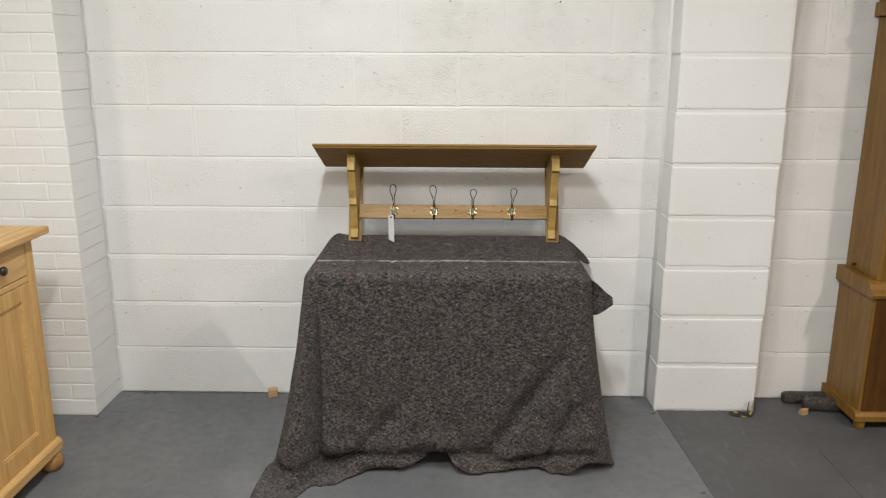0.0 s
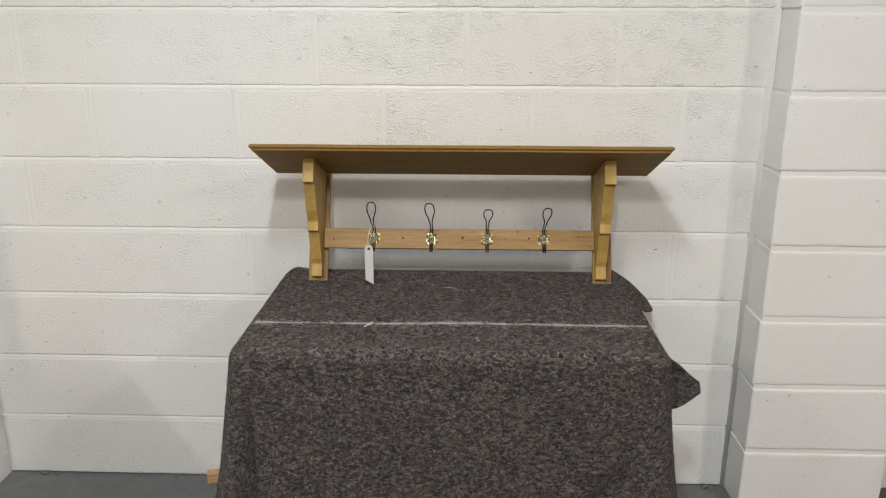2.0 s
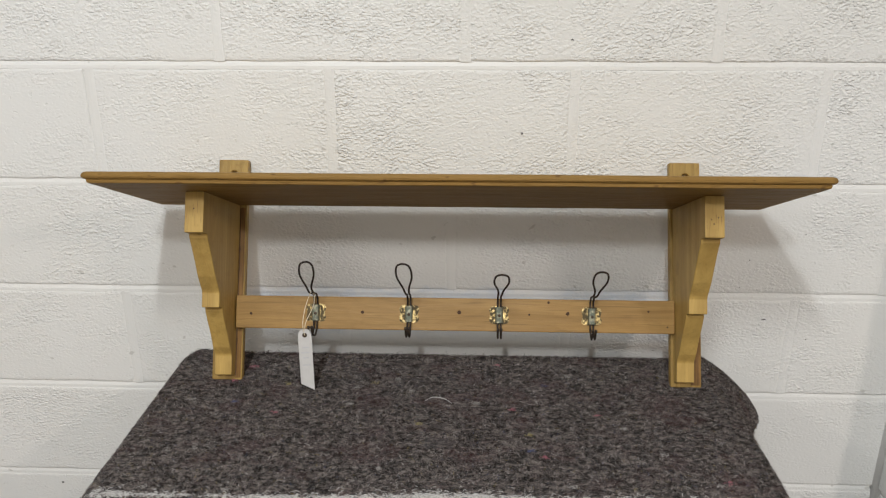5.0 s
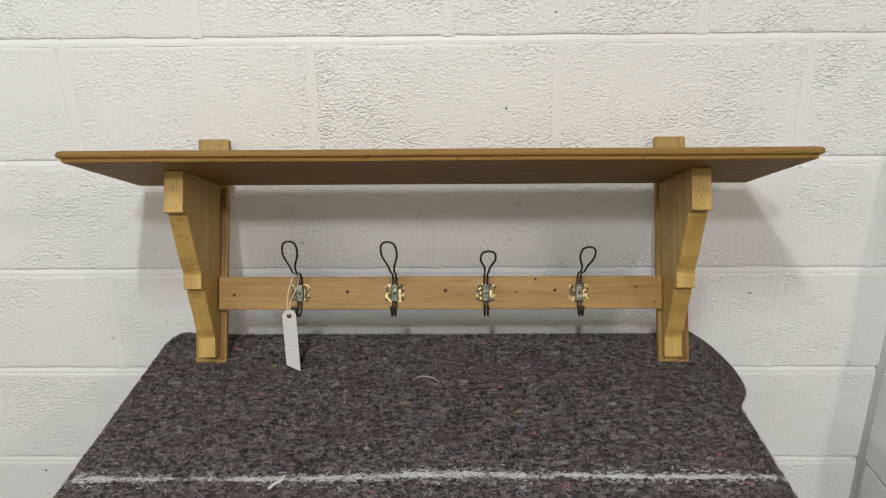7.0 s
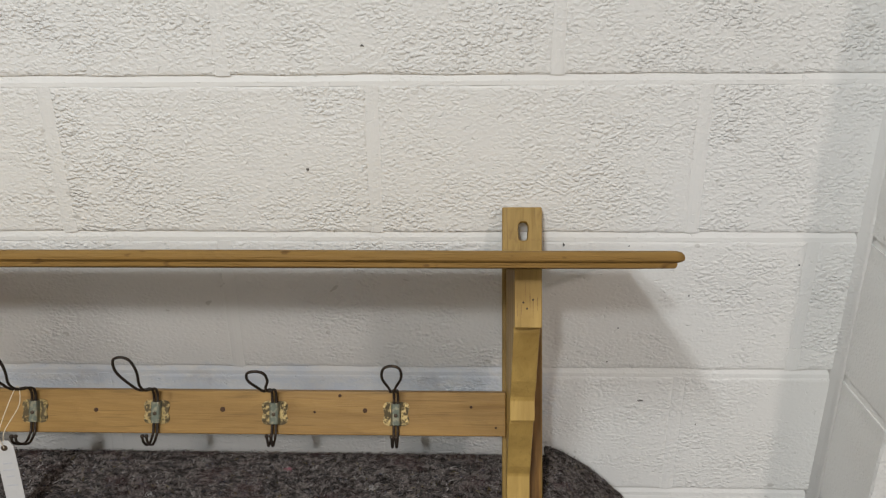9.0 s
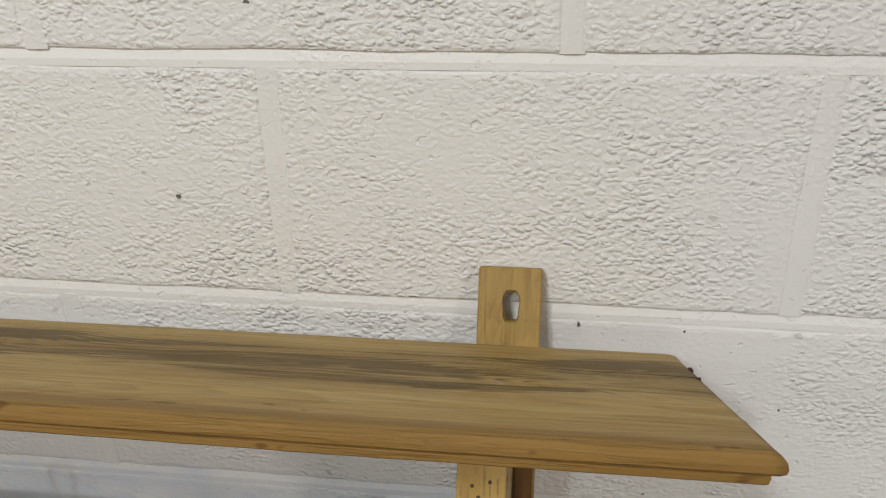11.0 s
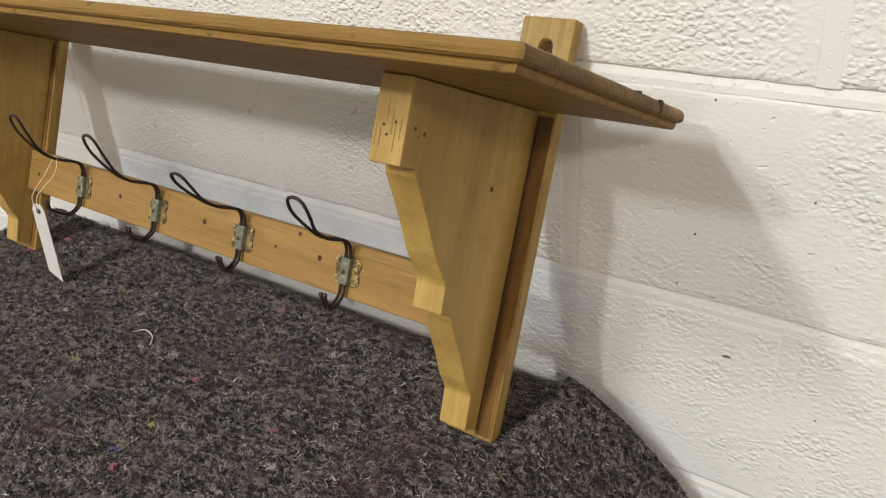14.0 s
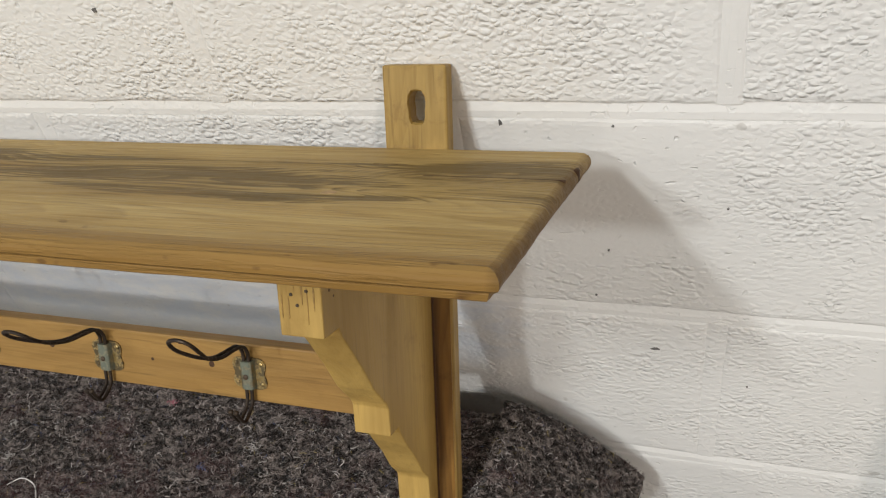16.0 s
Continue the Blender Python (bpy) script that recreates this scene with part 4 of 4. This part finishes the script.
def lint_mesh(data, top_count, side_count):
    gen = np.random.default_rng(3)
    polys = [p for p in data.polygons if len(p.vertices) == 4]
    corners = np.array([[data.vertices[k].co for k in p.vertices] for p in polys])
    normals = np.array([p.normal for p in polys])
    areas = np.array([p.area for p in polys])
    centres = corners.mean(axis=1)
    tops = (normals[:, 2] > 0.7) & (centres[:, 2] > 0.75)
    sides = ~tops & (centres[:, 1] < 3.35) & (normals[:, 1] < 0.5)
    chosen = []
    for mask, count in ((tops, top_count), (sides, side_count)):
        index = np.flatnonzero(mask)
        chosen.append(gen.choice(index, count, p=areas[index] / areas[index].sum()))
    chosen = np.concatenate(chosen)
    u, v = gen.random((2, len(chosen), 1))
    c = corners[chosen]
    p = c[:, 0] * (1 - u) * (1 - v) + c[:, 1] * u * (1 - v) + c[:, 2] * u * v + c[:, 3] * (1 - u) * v
    nrm = normals[chosen]
    return fibres("lint", p, nrm, flat_ways(nrm, gen), gen, (0.0035, 0.0105), (0.00016, 0.00052), lint_material())


def tuft_mesh(name, seed, count, material, reach=0.003):
    """Little coloured tufts scattered over the cloth's top."""
    gen = np.random.default_rng(seed)
    spots = np.stack([gen.uniform(-0.36, 0.59, count), gen.uniform(2.74, 3.28, count), np.full(count, CLOTH_TOP + 0.0006)], axis=1)
    p = np.repeat(spots, 16, axis=0) + gen.normal(size=(count * 16, 3)) * np.array([reach, reach * 0.5, 0.0002])
    nrm = np.tile(np.array([0.0, 0.0, 1.0]), (len(p), 1))
    return fibres(name, p, nrm, flat_ways(nrm, gen), gen, (0.003, 0.009), (0.0003, 0.0008), material)


for name, seed, count, colour in (("pink_tufts", 21, 11, (0.36, 0.13, 0.16)), ("yellow_tufts", 22, 6, (0.30, 0.25, 0.11)), ("blue_tufts", 23, 5, (0.09, 0.10, 0.18)), ("white_tufts", 24, 22, (0.36, 0.34, 0.32))):
    tuft = new(name, tuft_mesh(name, seed, count, plain(name, colour, 0.95, 0, 0.2, 300)))
    tuft.parent = blanket
    tagged(tuft, name.replace("_tufts", "") + " wool tufts in the felt", kind="stuff")
# pale flecks of waste thread all over the cloth
gen = np.random.default_rng(44)
faces = [f for f in blanket.data.polygons if len(f.vertices) == 4 and f.center.y < 3.3]
sizes = np.array([f.area for f in faces])
chosen = gen.choice(len(faces), 2600, p=sizes / sizes.sum())
nrm = np.array([faces[k].normal for k in chosen])
p = np.array([faces[k].center for k in chosen]) + gen.normal(size=(2600, 3)) * 0.003 + nrm * 0.0012
flecks = new("waste_thread", fibres("waste_thread", p, nrm, flat_ways(nrm, gen), gen, (0.003, 0.011), (0.0003, 0.0009), plain("pale_waste_thread", (0.36, 0.33, 0.31), 0.95, 0, 0.4, 60)))
flecks.parent = blanket
tagged(flecks, "pale flecks of waste thread in the felt", kind="stuff")
lint = new("lint", lint_mesh(blanket.data, 125000, 50000))
lint.parent = blanket
tagged(lint, "loose grey, white and coloured wool fibres", kind="stuff")


def lint_on(data, count, seed, way_out):
    """Fibres over one loose corner of the cloth."""
    gen = np.random.default_rng(seed)
    corners = np.array([[data.vertices[k].co for k in p.vertices] for p in data.polygons])
    nrm = np.array([p.normal for p in data.polygons])
    nrm *= np.sign(nrm @ np.array(way_out) + 1e-6)[:, None]
    areas = np.array([p.area for p in data.polygons])
    chosen = gen.choice(len(areas), count, p=areas / areas.sum())
    u, v = gen.random((2, count, 1))
    c = corners[chosen]
    p = c[:, 0] * (1 - u) * (1 - v) + c[:, 1] * u * (1 - v) + c[:, 2] * u * v + c[:, 3] * (1 - u) * v + nrm[chosen] * 0.003
    return fibres("lint", p, nrm[chosen], flat_ways(nrm[chosen], gen), gen, (0.0030, 0.0080), (0.00016, 0.00050), lint.data.materials[0])


for corner, count, seed, way_out in ((lip, 8000, 31, (1.0, -0.1, 1.0)), (flap, 1100, 32, (0.3, -1.0, 0.2))):
    fluff = new("lint", lint_on(corner.data, count, seed, way_out))
    fluff.parent = corner
    tagged(fluff, "loose grey and white wool fibres", kind="stuff")


# loose hairs standing off the cloth's edges
gen = np.random.default_rng(17)
count = 1500
pick, along = gen.random(count), gen.random(count)
edge_x = np.where(pick < 0.5, RX0 + along * (RX1 - RX0), np.where(pick < 0.75, RX0 - 0.006, RX1 + 0.006))
edge_y = np.where(pick < 0.5, RY1 + 0.004, RY0 + along * (RY1 - RY0))
p = np.stack([edge_x, edge_y, CLOTH_TOP - 0.001 + gen.normal(size=count) * 0.001], axis=1)
nrm = np.stack([np.where(pick < 0.5, 0.0, np.where(pick < 0.75, -0.7, 0.7)), np.where(pick < 0.5, 0.5, 0.0), np.full(count, 0.7)], axis=1)
hairs = nrm * 0.6 + gen.normal(size=(count, 3)) * 0.7
hairs /= np.linalg.norm(hairs, axis=1, keepdims=True)
fringe = new("fringe", fibres("fringe", p, flat_ways(hairs, gen), hairs, gen, (0.004, 0.013), (0.00015, 0.0004), lint.data.materials[0]))
fringe.parent = blanket
tagged(fringe, "stray wool hairs along the cloth's edge", kind="stuff")

# stitched white line across the cloth, worn and broken
gen = np.random.default_rng(8)
count = 5200
sx = gen.uniform(-0.398, 0.626, count)
strength = 0.38 + 0.24 * np.sin(sx * 23.0 + 1.3) * np.sin(sx * 61.0) - 0.12 * np.exp(-((sx + 0.20) / 0.10) ** 2) + 0.45 * np.exp(-((sx - 0.15) / 0.09) ** 2) + 0.30 * np.exp(-((sx - 0.52) / 0.10) ** 2) + 0.5 * np.exp(-((sx + 0.02) / 0.02) ** 2) + 1.6 * np.exp(-((sx + 0.375) / 0.022) ** 2)
keep = gen.random(count) < np.clip(strength, 0.06, 1.0)
sx = sx[keep]
spread = 0.0016 + 0.0022 * np.exp(-((sx - 0.12) / 0.15) ** 2) + 0.0028 * np.exp(-((sx + 0.375) / 0.02) ** 2)
sy = 2.866 + 0.012 * np.exp(-((sx - 0.17) / 0.16) ** 2) + 0.006 * (sx > 0.3) + gen.normal(size=len(sx)) * spread
p = np.stack([sx, sy, np.where((sx < -0.388) | (sx > 0.615), CLOTH_TOP - 0.004, CLOTH_TOP + 0.0008)], axis=1)
nrm = np.tile(np.array([0.0, 0.0, 1.0]), (len(p), 1))
way = np.stack([np.ones(len(p)), gen.normal(size=len(p)) * 0.35, np.zeros(len(p))], axis=1)
way /= np.linalg.norm(way, axis=1, keepdims=True)
stray = gen.random(len(p)) < 0.20
p[stray, 1] += gen.normal(size=int(stray.sum())) * 0.010
seam = new("seam", fibres("seam", p, nrm, way, gen, (0.003, 0.010), (0.0003, 0.0009), M_THREAD))
seam.parent = blanket
tagged(seam, "broken fuzzy white seam line", kind="stuff")

# ---------------- pine cabinet ----------------
CX, CY1, CY0 = -1.402, 2.690, 1.86
cabinet = thing("cabinet", "stripped pine cabinet with panelled doors, drawers and bun feet", "cabinet", pose(CX, CY1, 0))
W = CY1 - CY0
part("body", box(-0.50, -0.022, -W, 0.0, 0.105, 0.922, 0.002), M_CAB, cabinet)
part("top", box(-0.53, 0.030, -W - 0.06, 0.078, 0.922, 0.950, 0.006, 2), M_CABTOP, cabinet, "overhanging pine top with rounded edge")
for y0, y1 in ((-0.046, 0.0), (-W, -W + 0.046), (-W / 2 - 0.015, -W / 2 + 0.015)):
    part("stile", box(-0.022, 0.0, y0, y1, 0.118, 0.922, 0.002), M_CAB, cabinet)
part("drawer_rail", box(-0.022, -0.001, -W + 0.046, -0.046, 0.772, 0.792, 0.001), M_CABTOP, cabinet)
plinth = [(-0.50, 0.074), (0.014, 0.074), (0.016, 0.108), (0.010, 0.118), (0.002, 0.124), (-0.50, 0.124)]
part("plinth", prism(plinth, -W - 0.02, 0.012, 0.002, axis=1), M_CABTOP, cabinet, "moulded pine plinth")
half = (W - 0.092 - 0.03) / 2
for start in (-0.046 - half, -W + 0.046):
    drawer = part("drawer", box(-0.020, -0.002, start + 0.002, start + half - 0.002, 0.795, 0.919, 0.0025, 2), M_CABTOP, cabinet)
    part("knob", lathe([(0.007, 0.0), (0.007, 0.010), (0.016, 0.016), (0.017, 0.024), (0.011, 0.031), (0.003, 0.032)], 18, axis="x", at=(-0.002, start + half / 2, 0.857)), M_KNOB, drawer, "dark turned knob", smooth=True)
    y0, y1, z0, z1, fr = start + 0.003, start + half - 0.003, 0.121, 0.769, 0.058
    door = part("door", box(-0.016, -0.009, y0 + fr - 0.004, y1 - fr + 0.004, z0 + fr, z1 - fr, 0.001), M_CAB, cabinet, "framed pine door with a recessed panel")
    for a, b, c, d in ((y0, y0 + fr, z0, z1), (y1 - fr, y1, z0, z1), (y0 + fr, y1 - fr, z0, z0 + fr + 0.02), (y0 + fr, y1 - fr, z1 - fr, z1)):
        part("door_frame", box(-0.020, -0.001, a, b, c, d, 0.002), M_CAB, door)
    for a, b, c, d in ((y0 + fr, y0 + fr + 0.008, z0 + fr + 0.02, z1 - fr), (y1 - fr - 0.008, y1 - fr, z0 + fr + 0.02, z1 - fr), (y0 + fr, y1 - fr, z0 + fr + 0.02, z0 + fr + 0.028), (y0 + fr, y1 - fr, z1 - fr - 0.008, z1 - fr)):
        part("bead", box(-0.012, -0.0045, a, b, c, d, 0.002), M_CABTOP, door)
for x in (-0.022, -0.44):
    for y in (-0.022, -W + 0.03):
        part("foot", lathe([(0.022, 0.076), (0.028, 0.068), (0.042, 0.056), (0.047, 0.038), (0.043, 0.018), (0.028, 0.0)], 24, at=(x, y, 0)), M_FOOT, cabinet, "turned brown bun foot", smooth=True)

# ---------------- longcase clock ----------------
clock = thing("longcase_clock", "tall honey-brown pine longcase clock against the wall", "clock", pose(1.885, 3.08, 0))
part("base", box(0, 0.44, 0, 0.30, 0.075, 0.600, 0.003), M_CLOCK, clock)
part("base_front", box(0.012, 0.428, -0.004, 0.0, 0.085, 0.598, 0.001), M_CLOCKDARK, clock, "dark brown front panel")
part("plinth", prism([(-0.018, 0.045), (-0.020, 0.070), (-0.010, 0.084), (0.0, 0.088), (0.30, 0.088), (0.30, 0.045)], -0.018, 0.458, 0.0, axis=0), M_CLOCK, clock, "moulded plinth")
mould = [(-0.016, 0.598), (-0.022, 0.612), (-0.018, 0.622), (0.0, 0.632), (0.014, 0.652), (0.030, 0.662), (0.30, 0.662), (0.30, 0.598)]
part("waist_moulding", prism(mould, -0.018, 0.458, 0.0, axis=0), M_CLOCK, clock, "curved pine moulding")
part("trunk", box(0.018, 0.422, 0.030, 0.30, 0.660, 1.735, 0.006, 2), M_CLOCK, clock, "plain tall trunk")
part("trunk_door", box(0.075, 0.365, 0.022, 0.032, 0.72, 1.68, 0.003), M_CLOCK, clock, "long trunk door")
hoodm = [(0.030, 1.735), (0.020, 1.752), (-0.002, 1.770), (-0.006, 1.790), (0.30, 1.790), (0.30, 1.735)]
part("hood_moulding", prism(hoodm, 0.0, 0.440, 0.0, axis=0), M_CLOCK, clock, "curved pine moulding under the hood")
part("hood", box(0.01, 0.43, 0.01, 0.30, 1.790, 2.14, 0.004), M_CLOCK, clock)
for x in (0.02, 0.42):
    for y in (0.015, 0.265):
        part("foot", lathe([(0.020, 0.045), (0.024, 0.030), (0.022, 0.008), (0.018, 0.0)], 16, at=(x, y, 0)), M_CLOCK, clock, smooth=True)
part("side_knob", lathe([(0.006, 0.0), (0.007, -0.012), (0.004, -0.016)], 12, axis="x", at=(0.018, 0.22, 0.685)), M_CLOCKDARK, clock, smooth=True)

# ---------------- small things on the floor ----------------


def roll_of_felt(length, radius):
    bm = bmesh.new()
    rows = []
    for k in range(15):
        f = k / 14
        row = []
        for i in range(24):
            a = 2 * math.pi * i / 24
            r = radius * (1 + 0.07 * noise.noise(Vector((math.cos(a) * 1.5, math.sin(a) * 1.5, f * 4)))) * (0.9 if k in (0, 14) else 1)
            row.append(bm.verts.new(((f - 0.5) * length, r * math.cos(a), max(-radius, r * math.sin(a)) + radius)))
        rows.append(row)
    for a, b in zip(rows, rows[1:]):
        for i in range(24):
            bm.faces.new((a[i], a[(i + 1) % 24], b[(i + 1) % 24], b[i]))
    bm.faces.new(rows[0])
    bm.faces.new(rows[-1])
    return bm


for x, y, turn, length, radius in ((1.785, 3.345, 1, 0.215, 0.0275), (1.825, 3.262, -4, 0.17, 0.033)):
    roll = part("felt_roll", roll_of_felt(length, radius), M_ROLL, None, smooth=True, at=pose(x, y, 0, 0, 0, turn))
    tagged(roll, "small rolled piece of brown-grey felt on the floor", "felt roll", "felt rolls by the clock")
offcut = part("wood_offcut", box(-0.022, 0.022, -0.016, 0.016, 0, 0.040, 0.003), M_CHIP, None, at=pose(-0.716, 3.350, 0, 0, 0, 14))
tagged(offcut, "small block of raw wood on the floor by the wall", "wood block")
wedge = part("wood_wedge", prism([(-0.012, 0), (0.014, 0), (0.012, 0.024), (-0.010, 0.030)], -0.017, 0.017, 0.002), M_CHIP, None, at=pose(1.722, 3.222, 0, 0, 0, 24))
tagged(wedge, "pale wooden wedge on the floor beside felt rolls", "wood wedge")
strap = thing("strap", "crumpled yellow and black strap lying against the pier", "strap", pose(1.455, 3.212, 0))
for name, mat, dx, h in (("black_edge", M_BLACK, -0.018, 0.010), ("yellow_band", M_YELLOW, 0.002, 0.006), ("black_edge", M_BLACK, 0.016, 0.012)):
    bm = bmesh.new()
    line = smooth_path([(-0.055 + dx, -0.004, 0.012), (-0.030 + dx, -0.020, h), (0.0 + dx, -0.024, 0.006), (0.024 + dx, -0.010, 0.016), (0.030 + dx, 0.006, 0.040), (0.034 + dx, 0.010, 0.058)], 5)
    for a, b in zip(line, line[1:]):
        for off in (0.0,):
            w = Vector((0.004, 0.007, 0.004))
            bm.faces.new([bm.verts.new(p) for p in (a - w, a + w, b + w, b - w)])
    bmesh.ops.remove_doubles(bm, verts=bm.verts, dist=0.0001)
    ob = part(name, bm, mat, strap)
    ob.modifiers.new("thickness", "SOLIDIFY").thickness = 0.002
crumb = part("debris", box(-0.010, 0.010, -0.006, 0.006, 0, 0.009, 0.003), M_MARK, None, at=pose(1.068, 2.556, 0, 0, 0, 20))
tagged(crumb, "dark crumb of dirt on the floor", "debris")

rs = random.Random(4)
for x, y, size in ((1.045, 3.215, 0.011), (0.985, 3.372, 0.012), (1.020, 3.366, 0.008), (-1.452, 3.120, 0.010), (-1.330, 3.374, 0.011), (-1.285, 3.374, 0.009), (1.530, 3.368, 0.010), (-0.990, 3.375, 0.008), (-0.860, 3.374, 0.007), (1.330, 3.222, 0.009), (1.150, 3.224, 0.008), (0.900, 3.300, 0.006)):
    crumb = part("debris", box(-size, size, -size * 0.6, size * 0.6, 0, size * 0.8, size * 0.3), M_MARK, None, at=pose(x, y, 0, 0, 0, rs.uniform(0, 180)))
    tagged(crumb, "small dark crumb of mortar by the wall", "debris", "debris along the wall")

# ---------------- wall marks ----------------
for x, z, w, h in ((-0.833, 0.840, 0.004, 0.004), (0.331, 1.553, 0.004, 0.006), (-0.759, 0.420, 0.006, 0.007), (0.752, 0.851, 0.011, 0.004), (0.340, 1.396, 0.006, 0.005), (0.255, 1.226, 0.005, 0.007),
                   (0.620, 1.113, 0.005, 0.007), (0.708, 0.978, 0.0025, 0.003), (0.842, 0.808, 0.0025, 0.003), (0.808, 1.032, 0.003, 0.003), (0.695, 0.920, 0.0025, 0.0025), (0.714, 1.111, 0.0025, 0.003), (0.961, 1.082, 0.003, 0.003), (-1.06, 0.545, 0.006, 0.003), (-1.345, 1.752, 0.005, 0.005), (0.113, 1.792, 0.010, 0.008), (0.575, 1.790, 0.010, 0.008), (-0.32, 1.585, 0.003, 0.004)):
    rs = random.Random(int(1000 * (x + 3) + 77 * z))
    w, h = w * 0.50, h * 0.46
    bm = bmesh.new()
    ring = []
    for k in range(9):
        a = 2 * math.pi * k / 9
        f = rs.uniform(0.45, 1.1)
        ring.append((x + w * f * math.cos(a), z + h * f * math.sin(a)))
    prism(ring, WALL_Y - 0.0010, WALL_Y + 0.001, 0.0, bm, axis=1)
    part("paint_chip", bm, M_MARK, wall_north)

# ---------------- masonry pieces ----------------


def worn_piece(name, w, d, h, material, soft, wander, seed, step=0.022):
    """A block whose painted-over edge wanders a little and rolls softly back into the joint."""
    bm = bmesh.new()
    nx, nz = max(3, int(w / step)), max(3, int(h / step))
    rim = [(-w / 2 + w * k / nx, 0.0) for k in range(nx)] + [(w / 2, h * k / nz) for k in range(nz)]
    rim += [(w / 2 - w * k / nx, h) for k in range(nx)] + [(-w / 2, h - h * k / nz) for k in range(nz)]
    rings = []
    for inset, y in ((1.9, 0.0), (1.0, 0.10), (0.40, 0.34), (0.0, 0.95), (0.0, None)):
        ring = []
        for x, z in rim:
            roam = wander * (noise.noise(Vector((x * 17, z * 17, seed))) + 0.6 * noise.noise(Vector((x * 48, z * 48, seed + 5))))
            pull = soft * inset * (1 + 0.35 * noise.noise(Vector((x * 30, z * 30, seed + 9)))) + roam
            px = min(max(x, -w / 2 + pull), w / 2 - pull)
            pz = min(max(z, pull), h - pull)
            ring.append(bm.verts.new((px, d if y is None else soft * y, pz)))
        rings.append(ring)
    bm.faces.new(rings[0])
    for a, b in zip(rings, rings[1:]):
        for i in range(len(a)):
            j = (i + 1) % len(a)
            bm.faces.new((a[i], b[i], b[j], a[j]))
    return as_mesh(name, bm, material)


pieces = {}


def lay(name, x0, x1, y, z0, z1, depth, soft, wander, material, parent, jitter, rs):
    w, h = round(x1 - x0, 3), round(z1 - z0, 3)
    key = (name, material.name, w, h, depth, rs.randrange(4))
    if key not in pieces:
        pieces[key] = worn_piece(name, w, depth, h, material, soft, wander, 10.0 * key[-1] + w, 0.022 if name == "block" else 0.030)
    ob = new(name, pieces[key])
    ob.parent = parent
    ob.location = ((x0 + x1) / 2, y + rs.uniform(-jitter, jitter), z0)
    return ob


rs = random.Random(11)
BED, PERP = 0.013, 0.015
FIRST_JOINT = {2: 0.105, 3: 0.3565, 4: 0.122, 5: 0.349, 6: 0.148, 7: 0.352}
for row in range(14):
    z0, z1 = row * COURSE + BED / 2, (row + 1) * COURSE - BED / 2
    if row == 0:
        z0 = 0.004
    phase = FIRST_JOINT.get(row, (0.132, 0.357)[row % 2])
    xs = [phase + 0.4520 * k for k in range(-5, 8)]
    if row == 4:
        xs = [x if abs(x - 1.026) > 0.02 else 0.977 for x in xs]
    for lo, hi in ((PIER_L, PIER_X0), (PIER_X1, 2.75)):
        cuts = [lo] + [x for x in xs if lo + 0.06 < x < hi - 0.06 and (x > -0.6 or (x < -0.95 and row in (4, 5, 6)))] + [hi]
        for a, b in zip(cuts, cuts[1:]):
            lay("block", a + PERP / 2, b - PERP / 2, WALL_Y, z0, z1, 0.03, 0.0036, 0.0018, M_BLOCK_LOW if row < 4 or b < -0.5 else M_BLOCK_WORN if row == 4 or b < -0.05 else M_BLOCK, wall_north, 0.0004, rs)
        for x in cuts[1:-1]:
            key = ("upright_joint", round(z1 - z0, 3))
            if key not in pieces:
                w = PERP / 2 + 0.003
                rim = [(-w, 0.0018), (-w * 0.62, 0.0010), (-w * 0.30, 0.0006), (w * 0.25, 0.0005), (w * 0.70, 0.0009), (w, 0.0018), (w, 0.02), (-w, 0.02)]
                pieces[key] = as_mesh("upright_joint", prism(rim, 0.0, z1 - z0, 0.0, axis=2), M_JOINT)
            joint = new("upright_joint", pieces[key])
            joint.parent = wall_north
            joint.location = (x + rs.uniform(-0.001, 0.001), WALL_Y + rs.uniform(-0.0003, 0.0004) - 0.0004, z0)
            joint.rotation_euler = (0, radians(rs.uniform(-0.8, 0.8)), 0)
        slope = [(WALL_Y + 0.0008, z0 - BED - 0.001), (WALL_Y + 0.0012, z0 - BED * 0.6), (WALL_Y + 0.0034, z0 - 0.001), (WALL_Y + 0.0040, z0 + 0.001), (WALL_Y + 0.02, z0 + 0.001), (WALL_Y + 0.02, z0 - BED - 0.001)]
        if row:
            part("bed_joint", prism(slope, lo, hi), M_JOINT, wall_north)
    lay("block", PIER_X0 + rs.uniform(-0.004, 0.004), PIER_X1 + rs.uniform(-0.006, 0.006), PIER_Y, z0, z1, 0.142, 0.0060, 0.0022, M_PIER, pier_right, 0.002, rs)
# mortar worked into the corners beside the pier
for corner, way in ((PIER_X0, -1), (PIER_X1, 1)):
    cove = [(corner, WALL_Y + 0.006), (corner, WALL_Y - 0.012), (corner + way * 0.003, WALL_Y - 0.0060), (corner + way * 0.007, WALL_Y - 0.0022), (corner + way * 0.014, WALL_Y - 0.0003), (corner + way * 0.019, WALL_Y + 0.004)]
    part("mortar_fillet", prism(cove, 0.0, TOP - 0.002, 0.0, axis=2), M_JOINT, pier_right, smooth=True)
for row in range(42):
    z0, z1 = row * 0.075 + 0.0012, (row + 1) * 0.075 - 0.0012
    x = PIER_L + rs.uniform(-0.0012, 0.0020)
    first = True
    while x > -2.5:
        w = (0.215, 0.1025)[row % 2] if first else 0.215
        lay("brick", x - w, x, PIER_L_Y, z0, z1, 0.248 if first else 0.06, 0.0036, 0.0022, M_BRICK, pier_left, 0.0010, rs)
        x -= w + 0.0015
        first = False
